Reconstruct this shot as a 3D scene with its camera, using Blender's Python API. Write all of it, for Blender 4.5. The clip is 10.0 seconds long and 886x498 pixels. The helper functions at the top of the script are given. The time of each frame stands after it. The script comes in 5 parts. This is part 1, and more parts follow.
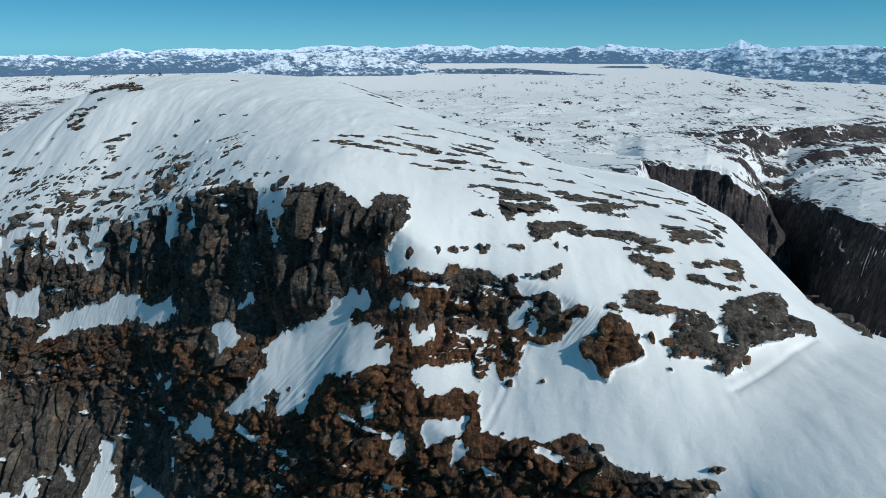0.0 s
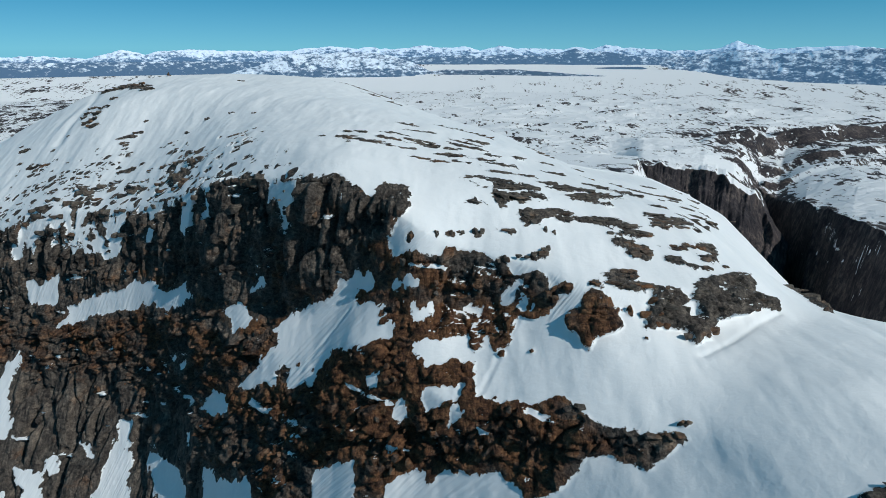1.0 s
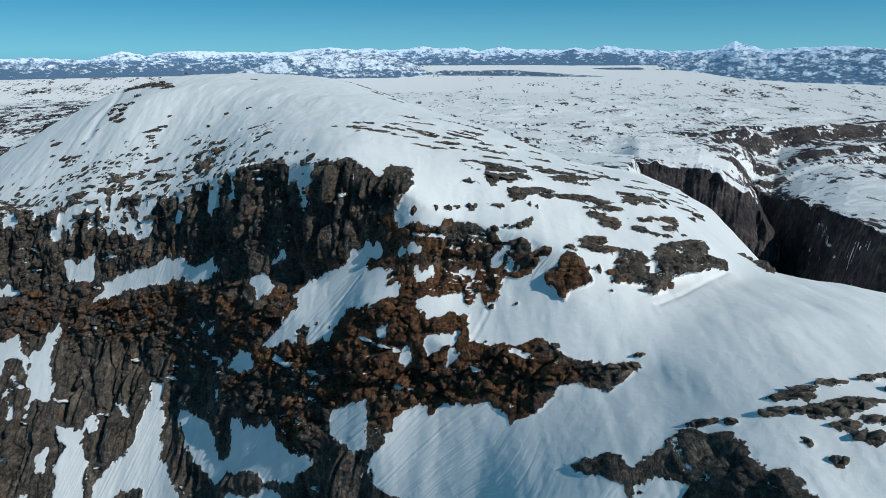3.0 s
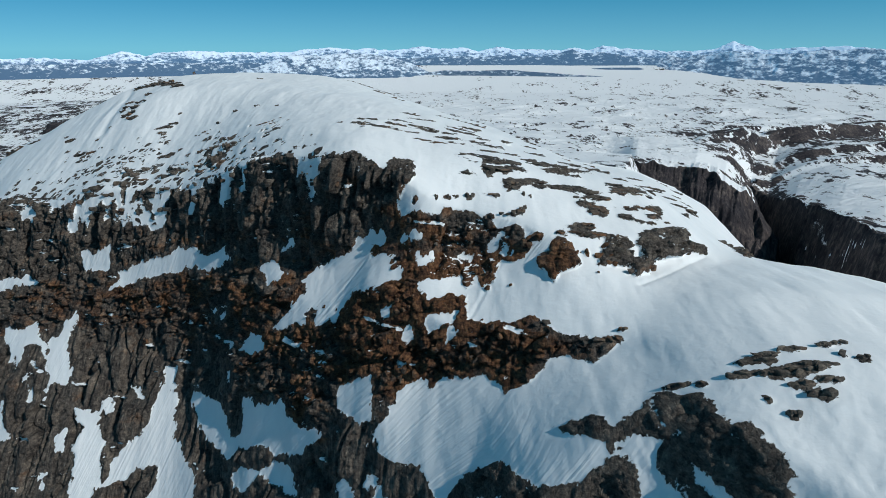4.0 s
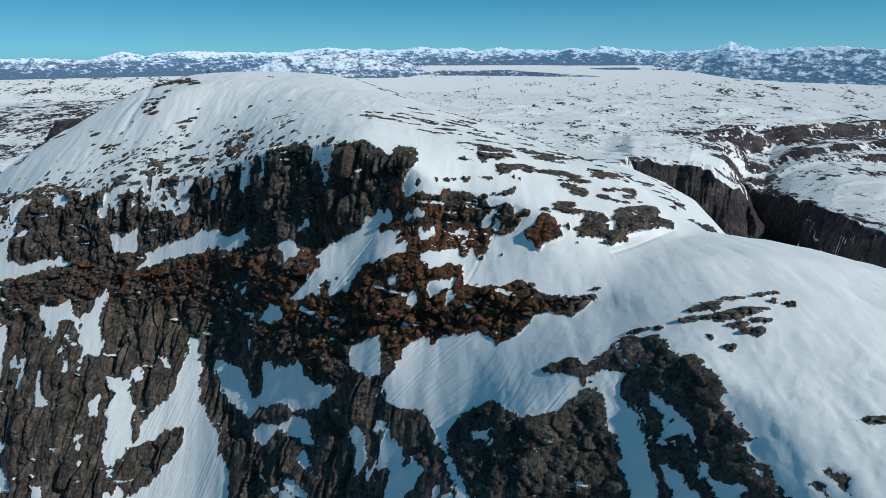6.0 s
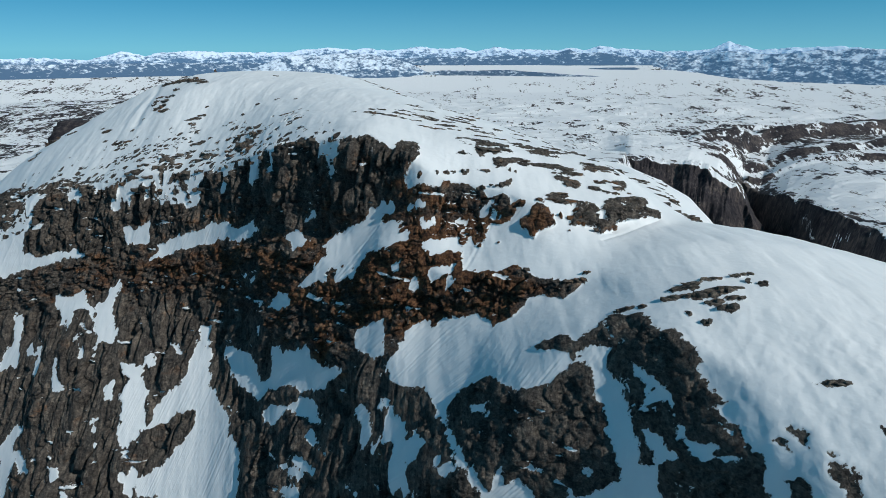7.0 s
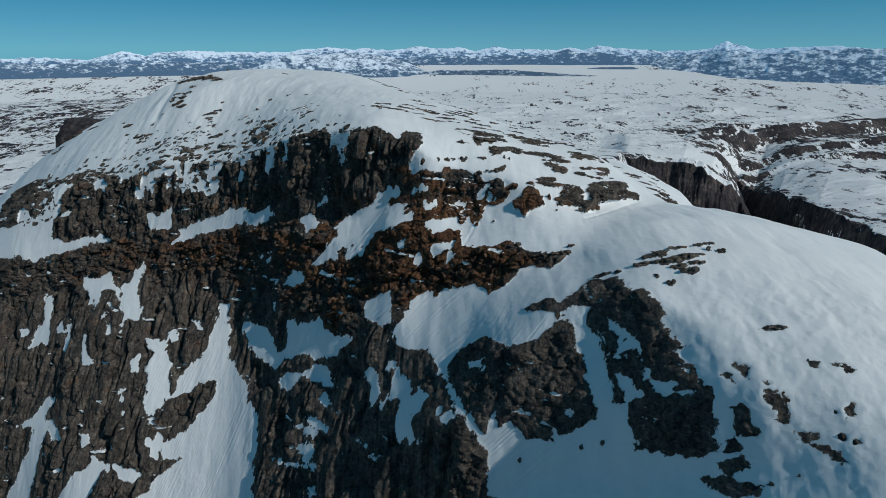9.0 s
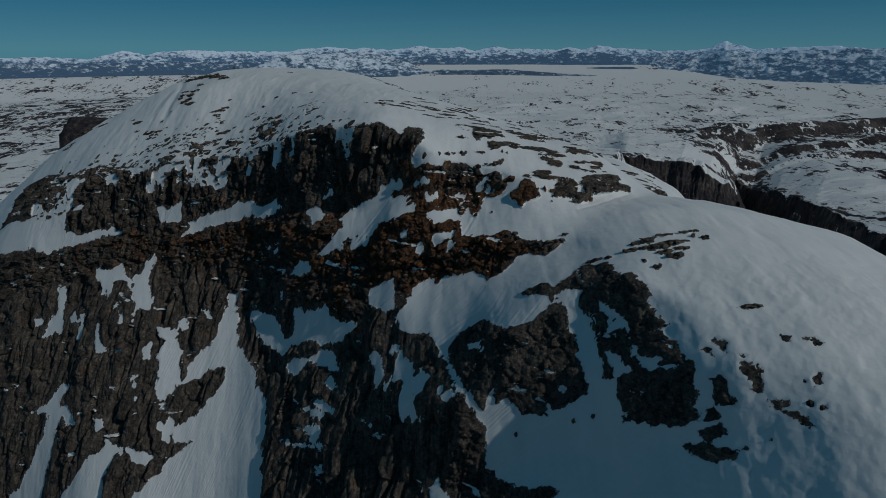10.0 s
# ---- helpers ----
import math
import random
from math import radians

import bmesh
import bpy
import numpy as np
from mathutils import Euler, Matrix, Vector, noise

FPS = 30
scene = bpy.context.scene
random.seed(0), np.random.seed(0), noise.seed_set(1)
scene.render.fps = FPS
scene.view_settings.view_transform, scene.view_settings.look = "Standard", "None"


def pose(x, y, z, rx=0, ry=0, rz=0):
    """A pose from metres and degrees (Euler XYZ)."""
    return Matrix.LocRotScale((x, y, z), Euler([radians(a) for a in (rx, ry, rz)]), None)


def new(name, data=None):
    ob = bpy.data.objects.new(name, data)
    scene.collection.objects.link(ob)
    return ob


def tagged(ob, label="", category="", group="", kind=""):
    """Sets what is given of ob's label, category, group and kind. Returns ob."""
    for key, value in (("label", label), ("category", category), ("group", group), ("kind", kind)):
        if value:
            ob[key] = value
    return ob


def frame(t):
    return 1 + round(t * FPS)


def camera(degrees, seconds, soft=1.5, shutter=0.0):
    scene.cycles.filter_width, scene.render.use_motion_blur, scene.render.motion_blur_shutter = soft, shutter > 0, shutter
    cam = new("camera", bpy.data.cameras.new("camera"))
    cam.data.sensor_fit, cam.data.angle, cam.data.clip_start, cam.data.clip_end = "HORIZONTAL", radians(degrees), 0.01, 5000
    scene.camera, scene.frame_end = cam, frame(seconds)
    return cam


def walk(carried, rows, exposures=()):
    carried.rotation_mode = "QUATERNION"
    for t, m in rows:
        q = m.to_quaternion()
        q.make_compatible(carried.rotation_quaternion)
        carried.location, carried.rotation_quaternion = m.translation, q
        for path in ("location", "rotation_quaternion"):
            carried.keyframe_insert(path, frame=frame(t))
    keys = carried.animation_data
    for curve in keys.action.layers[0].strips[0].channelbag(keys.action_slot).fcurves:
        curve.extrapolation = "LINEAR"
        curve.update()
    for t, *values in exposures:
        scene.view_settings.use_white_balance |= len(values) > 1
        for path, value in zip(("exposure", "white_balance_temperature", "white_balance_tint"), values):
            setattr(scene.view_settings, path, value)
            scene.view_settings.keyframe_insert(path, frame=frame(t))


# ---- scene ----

cam = camera(72.0, 10.0, soft=0.65)
ROWS = [  # seconds, place in metres, turn in degrees
    (0, 0, 0, 150, 71.6, -0, 0),
    (0.5, 0.1, -5.23, 149.95, 71.652, 0.038, -0.067),
    (1, 0.18, -10.49, 149.91, 71.709, 0.054, -0.12),
    (1.5, 0.24, -15.77, 149.88, 71.751, 0.059, -0.135),
    (2, 0.27, -21.08, 149.86, 71.767, 0.092, -0.15),
    (2.5, 0.28, -26.4, 149.85, 71.779, 0.136, -0.183),
    (4, 0.19, -42.42, 149.86, 71.794, 0.141, -0.265),
    (4.5, 0.12, -47.77, 149.87, 71.796, 0.14, -0.303),
    (5, 0.03, -53.11, 149.88, 71.802, 0.141, -0.32),
    (5.5, -0.08, -58.45, 149.89, 71.802, 0.143, -0.364),
    (7, -0.5, -74.38, 149.87, 71.801, 0.144, -0.458),
    (7.5, -0.67, -79.65, 149.85, 71.796, 0.136, -0.489),
    (8, -0.86, -84.9, 149.82, 71.784, 0.136, -0.517),
    (8.5, -1.05, -90.11, 149.78, 71.783, 0.145, -0.535),
    (9, -1.26, -95.29, 149.72, 71.78, 0.143, -0.548),
    (9.5, -1.48, -100.44, 149.64, 71.768, 0.135, -0.555),
    (10, -1.71, -105.54, 149.55, 71.756, 0.11, -0.57),
]

# exposure falls off at the end as the picture dims
EXPOSURES = [(t, stops, 6650, 7) for t, stops in ((0.0, 0.0), (8.4, 0.0), (8.8, -0.2), (9.2, -0.6), (9.6, -1.08), (10.0, -1.5))]
walk(cam, [(r[0], pose(*r[1:])) for r in ROWS], EXPOSURES)

# ---- sky and sun ----
SUN_AZ, SUN_EL = 122.5, 37.5  # degrees clockwise from +y, and above the horizon
world = bpy.data.worlds.new("sky")
scene.world = world
world.use_nodes = True
wn = world.node_tree.nodes
sky = wn.new("ShaderNodeTexSky")
sky.sky_type = "NISHITA"
sky.sun_disc = False
sky.sun_elevation, sky.sun_rotation = radians(SUN_EL), radians(SUN_AZ)
sky.altitude, sky.air_density, sky.dust_density, sky.ozone_density = 3000, 0.75, 0.0, 2.0
wn["Background"].inputs["Strength"].default_value = 0.060
clear = wn.new("ShaderNodeMix")
clear.data_type, clear.blend_type = "RGBA", "MULTIPLY"
clear.inputs[0].default_value, clear.inputs[7].default_value = 1.0, (0.38, 1.0, 1.38, 1)
world.node_tree.links.new(sky.outputs[0], clear.inputs[6])
# dry northern air: pale along the skyline, clear blue above it, deeper overhead
look_up = wn.new("ShaderNodeTexCoord")
height = wn.new("ShaderNodeSeparateXYZ")
world.node_tree.links.new(look_up.outputs["Generated"], height.inputs[0])
air = wn.new("ShaderNodeValToRGB")
for k, (at, colour) in enumerate(((0.0, (0.19, 0.55, 0.76)), (0.085, (0.030, 0.33, 0.53)), (0.45, (0.045, 0.18, 0.28)))):
    stop = air.color_ramp.elements[k] if k < 2 else air.color_ramp.elements.new(at)
    stop.position, stop.color = at, (*colour, 1)
world.node_tree.links.new(height.outputs[2], air.inputs[0])
full = wn.new("ShaderNodeMix")
full.data_type, full.blend_type = "RGBA", "MULTIPLY"
full.inputs[0].default_value, full.inputs[7].default_value = 1.0, (14, 14, 14, 1)
world.node_tree.links.new(air.outputs[0], full.inputs[6])
blue = wn.new("ShaderNodeMix")
blue.data_type = "RGBA"
blue.inputs[0].default_value = 0.62
world.node_tree.links.new(clear.outputs[2], blue.inputs[6])
world.node_tree.links.new(full.outputs[2], blue.inputs[7])
world.node_tree.links.new(blue.outputs[2], wn["Background"].inputs[0])

sun_data = bpy.data.lights.new("sun", "SUN")
sun_data.energy, sun_data.angle, sun_data.color = 3.0, radians(0.53), (0.99, 0.97, 0.94)
sun = new("sun", sun_data)
to_sun = Vector((math.sin(radians(SUN_AZ)) * math.cos(radians(SUN_EL)), math.cos(radians(SUN_AZ)) * math.cos(radians(SUN_EL)), math.sin(radians(SUN_EL))))
sun.rotation_euler = to_sun.to_track_quat("Z", "Y").to_euler()
sun.location = to_sun * 400

# ---- materials ----
def material(name):
    """A fresh node material: (material, nodes, add, link, shader)."""
    m = bpy.data.materials.new(name)
    m.use_nodes = True
    nt = m.node_tree
    bsdf = nt.nodes["Principled BSDF"]

    def add(kind, **values):
        n = nt.nodes.new("ShaderNode" + kind)
        for key, v in values.items():
            n.inputs[key.replace("_", " ")].default_value = v
        return n

    def link(a, b):
        nt.links.new(a, b)

    return m, nt.nodes, add, link, bsdf


def mapping(add, link, source, scale, turn=(0, 0, 0)):
    n = add("Mapping")
    n.inputs["Scale"].default_value = scale
    n.inputs["Rotation"].default_value = [radians(a) for a in turn]
    link(source, n.inputs["Vector"])
    return n.outputs[0]


def noise_of(add, link, vector, scale, detail=4.0, rough=0.55):
    n = add("TexNoise", Scale=scale, Detail=detail, Roughness=rough)
    link(vector, n.inputs["Vector"])
    return n.outputs["Fac"]


def ramp(add, link, value, *stops):
    n = add("ValToRGB")
    while len(n.color_ramp.elements) < len(stops):
        n.color_ramp.elements.new(0.5)
    for e, (at, colour) in zip(n.color_ramp.elements, stops):
        e.position = at
        e.color = (*colour, 1) if len(colour) == 3 else colour
    link(value, n.inputs[0])
    return n.outputs[0]


def mixed(add, link, fac, a, b, blend="MIX"):
    n = add("Mix")
    n.data_type, n.blend_type = "RGBA", blend
    if isinstance(fac, float):
        n.inputs[0].default_value = fac
    else:
        link(fac, n.inputs[0])
    for slot, v in ((6, a), (7, b)):
        if isinstance(v, tuple):
            n.inputs[slot].default_value = (*v, 1)
        else:
            link(v, n.inputs[slot])
    return n.outputs[2]


def sums(add, link, op, a, b):
    n = add("Math")
    n.operation = op
    for slot, v in ((0, a), (1, b)):
        if isinstance(v, (int, float)):
            n.inputs[slot].default_value = v
        else:
            link(v, n.inputs[slot])
    return n.outputs[0]


def bumped(add, link, height, strength, distance, below=None):
    n = add("Bump", Strength=strength, Distance=distance)
    link(height, n.inputs["Height"])
    if below:
        link(below, n.inputs["Normal"])
    return n.outputs[0]


def rock_colour(add, link, place, rust, slabby=0.0):
    """Banded schist: grey-brown with darker joints, and rust where the iron weathers out. Gives the colour and the relief."""
    big = noise_of(add, link, mapping(add, link, place, (0.10, 0.10, 0.22)), 1.0, 5)
    fine = noise_of(add, link, mapping(add, link, place, (1.1, 1.1, 1.9)), 1.0, 9, 0.72)
    streak = noise_of(add, link, mapping(add, link, place, (1.5, 0.22, 0.15), (0, 14, 0)), 1.0, 7, 0.68)
    part = sums(add, link, "ADD", sums(add, link, "MULTIPLY", slabby, 0.26), 0.22)
    fine = sums(add, link, "ADD", sums(add, link, "MULTIPLY", fine, sums(add, link, "SUBTRACT", 1.0, part)), sums(add, link, "MULTIPLY", streak, part))
    # every joint block has weathered to a tone of its own
    tones = []
    for size in ((0.32, 0.3, 0.22), (1.0, 0.8, 0.9)):
        cell = add("TexVoronoi", Scale=1.0, Randomness=0.9)
        cell.distance = "CHEBYCHEV"
        wavy = mixed(add, link, 0.05, mapping(add, link, place, size, (6, 10, 8)), add("TexNoise", Scale=0.5, Detail=4.0).outputs["Color"], "LINEAR_LIGHT")
        link(wavy, cell.inputs["Vector"])
        apart = add("SeparateColor")
        link(cell.outputs["Color"], apart.inputs[0])
        tones.append(sums(add, link, "SUBTRACT", apart.outputs[0], 0.5))
    tone = sums(add, link, "ADD", sums(add, link, "MULTIPLY", tones[0], 0.10), sums(add, link, "MULTIPLY", tones[1], 0.11))
    fine = sums(add, link, "ADD", fine, tone)
    grey = ramp(add, link, fine, (0.34, (0.020, 0.018, 0.018)), (0.46, (0.066, 0.057, 0.051)), (0.57, (0.128, 0.110, 0.094)), (0.72, (0.28, 0.235, 0.19)))
    brown = ramp(add, link, fine, (0.34, (0.022, 0.012, 0.009)), (0.46, (0.082, 0.038, 0.021)), (0.57, (0.165, 0.080, 0.040)), (0.72, (0.29, 0.165, 0.09)))
    much = sums(add, link, "ADD", rust, sums(add, link, "ADD", sums(add, link, "MULTIPLY", sums(add, link, "SUBTRACT", big, 0.5), 2.4), sums(add, link, "MULTIPLY", tones[0], 0.35)))
    edge = add("MapRange")
    edge.inputs["From Min"].default_value, edge.inputs["From Max"].default_value = 0.3, 0.8
    link(much, edge.inputs["Value"])
    return mixed(add, link, edge.outputs[0], grey, brown), fine


def mountain_material():
    m, nodes, add, link, bsdf = material("schist_and_snow")
    place = add("NewGeometry").outputs["Position"]
    bare, rust = add("Attribute"), add("Attribute")
    bare.attribute_name, rust.attribute_name = "bare", "rust"
    # rock shows where the snow is thin; its border is ragged
    ragged = noise_of(add, link, place, 1.3, 6, 0.65)
    edge = sums(add, link, "ADD", bare.outputs["Fac"], sums(add, link, "MULTIPLY", sums(add, link, "SUBTRACT", ragged, 0.5), 2.4))
    shows = add("MapRange")
    shows.inputs["From Min"].default_value, shows.inputs["From Max"].default_value = -0.06, 0.06
    link(edge, shows.inputs["Value"])
    slabby = add("Attribute")
    slabby.attribute_name = "slabby"
    stone, grain = rock_colour(add, link, place, rust.outputs["Fac"], slabby.outputs["Fac"])
    drift = noise_of(add, link, mapping(add, link, place, (0.35, 0.08, 0.08), (0, 0, 20)), 1.0, 4)
    snow = ramp(add, link, drift, (0.3, (0.82, 0.855, 0.88)), (0.7, (0.88, 0.905, 0.92)))
    link(mixed(add, link, shows.outputs[0], snow, stone), bsdf.inputs["Base Color"])
    rough = mixed(add, link, shows.outputs[0], (0.55, 0.55, 0.55), (0.85, 0.85, 0.85))
    link(rough, bsdf.inputs["Roughness"])
    bsdf.inputs["Specular IOR Level"].default_value = 0.25
    # relief: joints in the rock, runnels and wind crust in the snow
    cells = add("TexVoronoi", Scale=1.0)
    cells.feature = "DISTANCE_TO_EDGE"
    warp = mixed(add, link, 0.12, mapping(add, link, place, (0.6, 0.2, 0.24), (0, 12, 0)), add("TexNoise", Scale=0.7, Detail=3.0).outputs["Color"], "LINEAR_LIGHT")
    link(warp, cells.inputs["Vector"])
    joint = ramp(add, link, cells.outputs["Distance"], (0.0, (0, 0, 0)), (0.12, (1, 1, 1)))
    small = add("TexVoronoi", Scale=1.0)
    small.feature = "DISTANCE_TO_EDGE"
    link(mixed(add, link, 0.08, mapping(add, link, place, (0.9, 0.6, 0.75), (8, 20, 0)), add("TexNoise", Scale=1.2, Detail=3.0).outputs["Color"], "LINEAR_LIGHT"), small.inputs["Vector"])
    crack = ramp(add, link, small.outputs["Distance"], (0.0, (0, 0, 0)), (0.09, (1, 1, 1)))
    # every joint block shows a plane of its own
    facet = None
    for size, turn, much in (((0.34, 0.3, 0.26), (6, 12, 0), 2.6), ((0.95, 0.8, 0.7), (4, 20, 10), 1.1)):
        spot = mapping(add, link, place, size, turn)
        cell = add("TexVoronoi", Scale=1.0, Randomness=1.0)
        cell.distance = "CHEBYCHEV"
        link(spot, cell.inputs["Vector"])
        apart, lean, plane = add("VectorMath"), add("VectorMath"), add("VectorMath")
        apart.operation, lean.operation, plane.operation = "SUBTRACT", "SUBTRACT", "DOT_PRODUCT"
        link(spot, apart.inputs[0])
        link(cell.outputs["Position"], apart.inputs[1])
        link(cell.outputs["Color"], lean.inputs[0])
        lean.inputs[1].default_value = (0.5, 0.5, 0.5)
        link(apart.outputs[0], plane.inputs[0])
        link(lean.outputs[0], plane.inputs[1])
        one = sums(add, link, "MULTIPLY", plane.outputs["Value"], much)
        facet = sums(add, link, "ADD", facet, one) if facet else one
    grain = sums(add, link, "ADD", grain, sums(add, link, "ADD", sums(add, link, "MULTIPLY", crack, 0.16), facet))
    stone_relief = sums(add, link, "ADD", sums(add, link, "MULTIPLY", joint, sums(add, link, "SUBTRACT", 0.3, sums(add, link, "MULTIPLY", slabby.outputs["Fac"], 0.22))), sums(add, link, "MULTIPLY", grain, 1.6))
    tall = add("SeparateXYZ")
    link(place, tall.inputs[0])
    slant = add("MapRange")
    slant.inputs["From Min"].default_value, slant.inputs["From Max"].default_value = -70.0, 10.0
    slant.inputs["To Min"].default_value, slant.inputs["To Max"].default_value = 0.45, 0.78
    link(tall.outputs[0], slant.inputs["Value"])
    across = sums(add, link, "SUBTRACT", tall.outputs[0], sums(add, link, "MULTIPLY", slant.outputs[0], tall.outputs[2]))
    lines = add("CombineXYZ")
    link(sums(add, link, "MULTIPLY", across, 1.9), lines.inputs[0])
    link(sums(add, link, "MULTIPLY", tall.outputs[2], 0.022), lines.inputs[1])
    steep = add("Attribute")
    steep.attribute_name = "steep"
    runnel = noise_of(add, link, lines.outputs[0], 1.0, 3, 0.5)
    bowl = add("MapRange")
    bowl.inputs["From Min"].default_value, bowl.inputs["From Max"].default_value = 22.0, 40.0
    bowl.inputs["To Min"].default_value, bowl.inputs["To Max"].default_value = 1.0, 0.06
    link(tall.outputs[0], bowl.inputs["Value"])
    runnel = sums(add, link, "MULTIPLY", runnel, bowl.outputs[0])
    runnel = sums(add, link, "MULTIPLY", runnel, sums(add, link, "ADD", sums(add, link, "MULTIPLY", steep.outputs["Fac"], 1.2), 0.08))
    crust = noise_of(add, link, place, 0.9, 5, 0.6)
    snow_relief = sums(add, link, "ADD", sums(add, link, "MULTIPLY", runnel, 0.42), sums(add, link, "MULTIPLY", crust, 0.17))
    both = add("Mix")
    link(shows.outputs[0], both.inputs[0])
    link(snow_relief, both.inputs[2])
    link(stone_relief, both.inputs[3])
    link(bumped(add, link, both.outputs[0], 0.85, 0.6), bsdf.inputs["Normal"])
    return m


def plateau_material():
    """Snow with bare heath and rock showing through in long streaks, more where 'heath' is high."""
    m, nodes, add, link, bsdf = material("heath_and_snow")
    place = add("NewGeometry").outputs["Position"]
    heath = add("Attribute")
    heath.attribute_name = "heath"
    streak = noise_of(add, link, mapping(add, link, place, (0.0105, 0.0048, 0.016), (0, 0, -14)), 1.0, 6, 0.58)
    fine = noise_of(add, link, mapping(add, link, place, (0.06, 0.022, 0.08), (0, 0, -14)), 1.0, 7, 0.68)
    value = sums(add, link, "ADD", sums(add, link, "MULTIPLY", streak, 0.44), sums(add, link, "MULTIPLY", fine, 0.56))
    value = sums(add, link, "ADD", value, heath.outputs["Fac"])
    shows = ramp(add, link, value, (0.575, (0, 0, 0)), (0.592, (1, 1, 1)))
    tone = noise_of(add, link, mapping(add, link, place, (0.02, 0.02, 0.02)), 1.0, 4)
    crags = noise_of(add, link, mapping(add, link, place, (0.16, 0.16, 0.05)), 1.0, 6, 0.65)
    tone = sums(add, link, "ADD", sums(add, link, "MULTIPLY", tone, 0.4), sums(add, link, "MULTIPLY", crags, 0.6))
    dark = ramp(add, link, tone, (0.38, (0.014, 0.014, 0.019)), (0.5, (0.043, 0.038, 0.042)), (0.62, (0.13, 0.107, 0.097)))
    link(mixed(add, link, shows, (0.84, 0.87, 0.9), dark), bsdf.inputs["Base Color"])
    bsdf.inputs["Roughness"].default_value = 0.75
    bsdf.inputs["Specular IOR Level"].default_value = 0.15
    link(bumped(add, link, sums(add, link, "ADD", value, sums(add, link, "MULTIPLY", crags, 0.7)), 0.45, 9.0), bsdf.inputs["Normal"])
    return m


MOUNTAIN = mountain_material()
PLATEAU = plateau_material()


def range_material():
    """Snowy mountains as if through many kilometres of air, its blue haze put in as emission: 'air' tells how much,
    'bare' how little snow.
    """
    m, nodes, add, link, bsdf = material("range_with_haze_glow")
    place = add("NewGeometry").outputs["Position"]
    air, bare = add("Attribute"), add("Attribute")
    air.attribute_name, bare.attribute_name = "air", "bare"
    wide = noise_of(add, link, mapping(add, link, place, (0.011, 0.011, 0.03)), 1.0, 5, 0.6)
    fine = noise_of(add, link, mapping(add, link, place, (0.03, 0.03, 0.06), (0, 30, 0)), 1.0, 8, 0.7)
    value = sums(add, link, "ADD", sums(add, link, "MULTIPLY", wide, 0.4), sums(add, link, "MULTIPLY", fine, 0.6))
    value = sums(add, link, "ADD", value, bare.outputs["Fac"])
    shows = ramp(add, link, value, (0.46, (0, 0, 0)), (0.55, (1, 1, 1)))
    link(mixed(add, link, shows, (0.74, 0.79, 0.84), (0.05, 0.06, 0.075)), bsdf.inputs["Base Color"])
    bsdf.inputs["Roughness"].default_value = 0.9
    bsdf.inputs["Specular IOR Level"].default_value = 0.1
    # haze painted as a faint blue glow of the ridges themselves
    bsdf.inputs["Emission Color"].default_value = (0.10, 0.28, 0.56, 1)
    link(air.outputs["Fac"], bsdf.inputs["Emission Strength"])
    link(bumped(add, link, fine, 0.6, 14.0), bsdf.inputs["Normal"])
    return m


RANGE_SNOW = range_material()

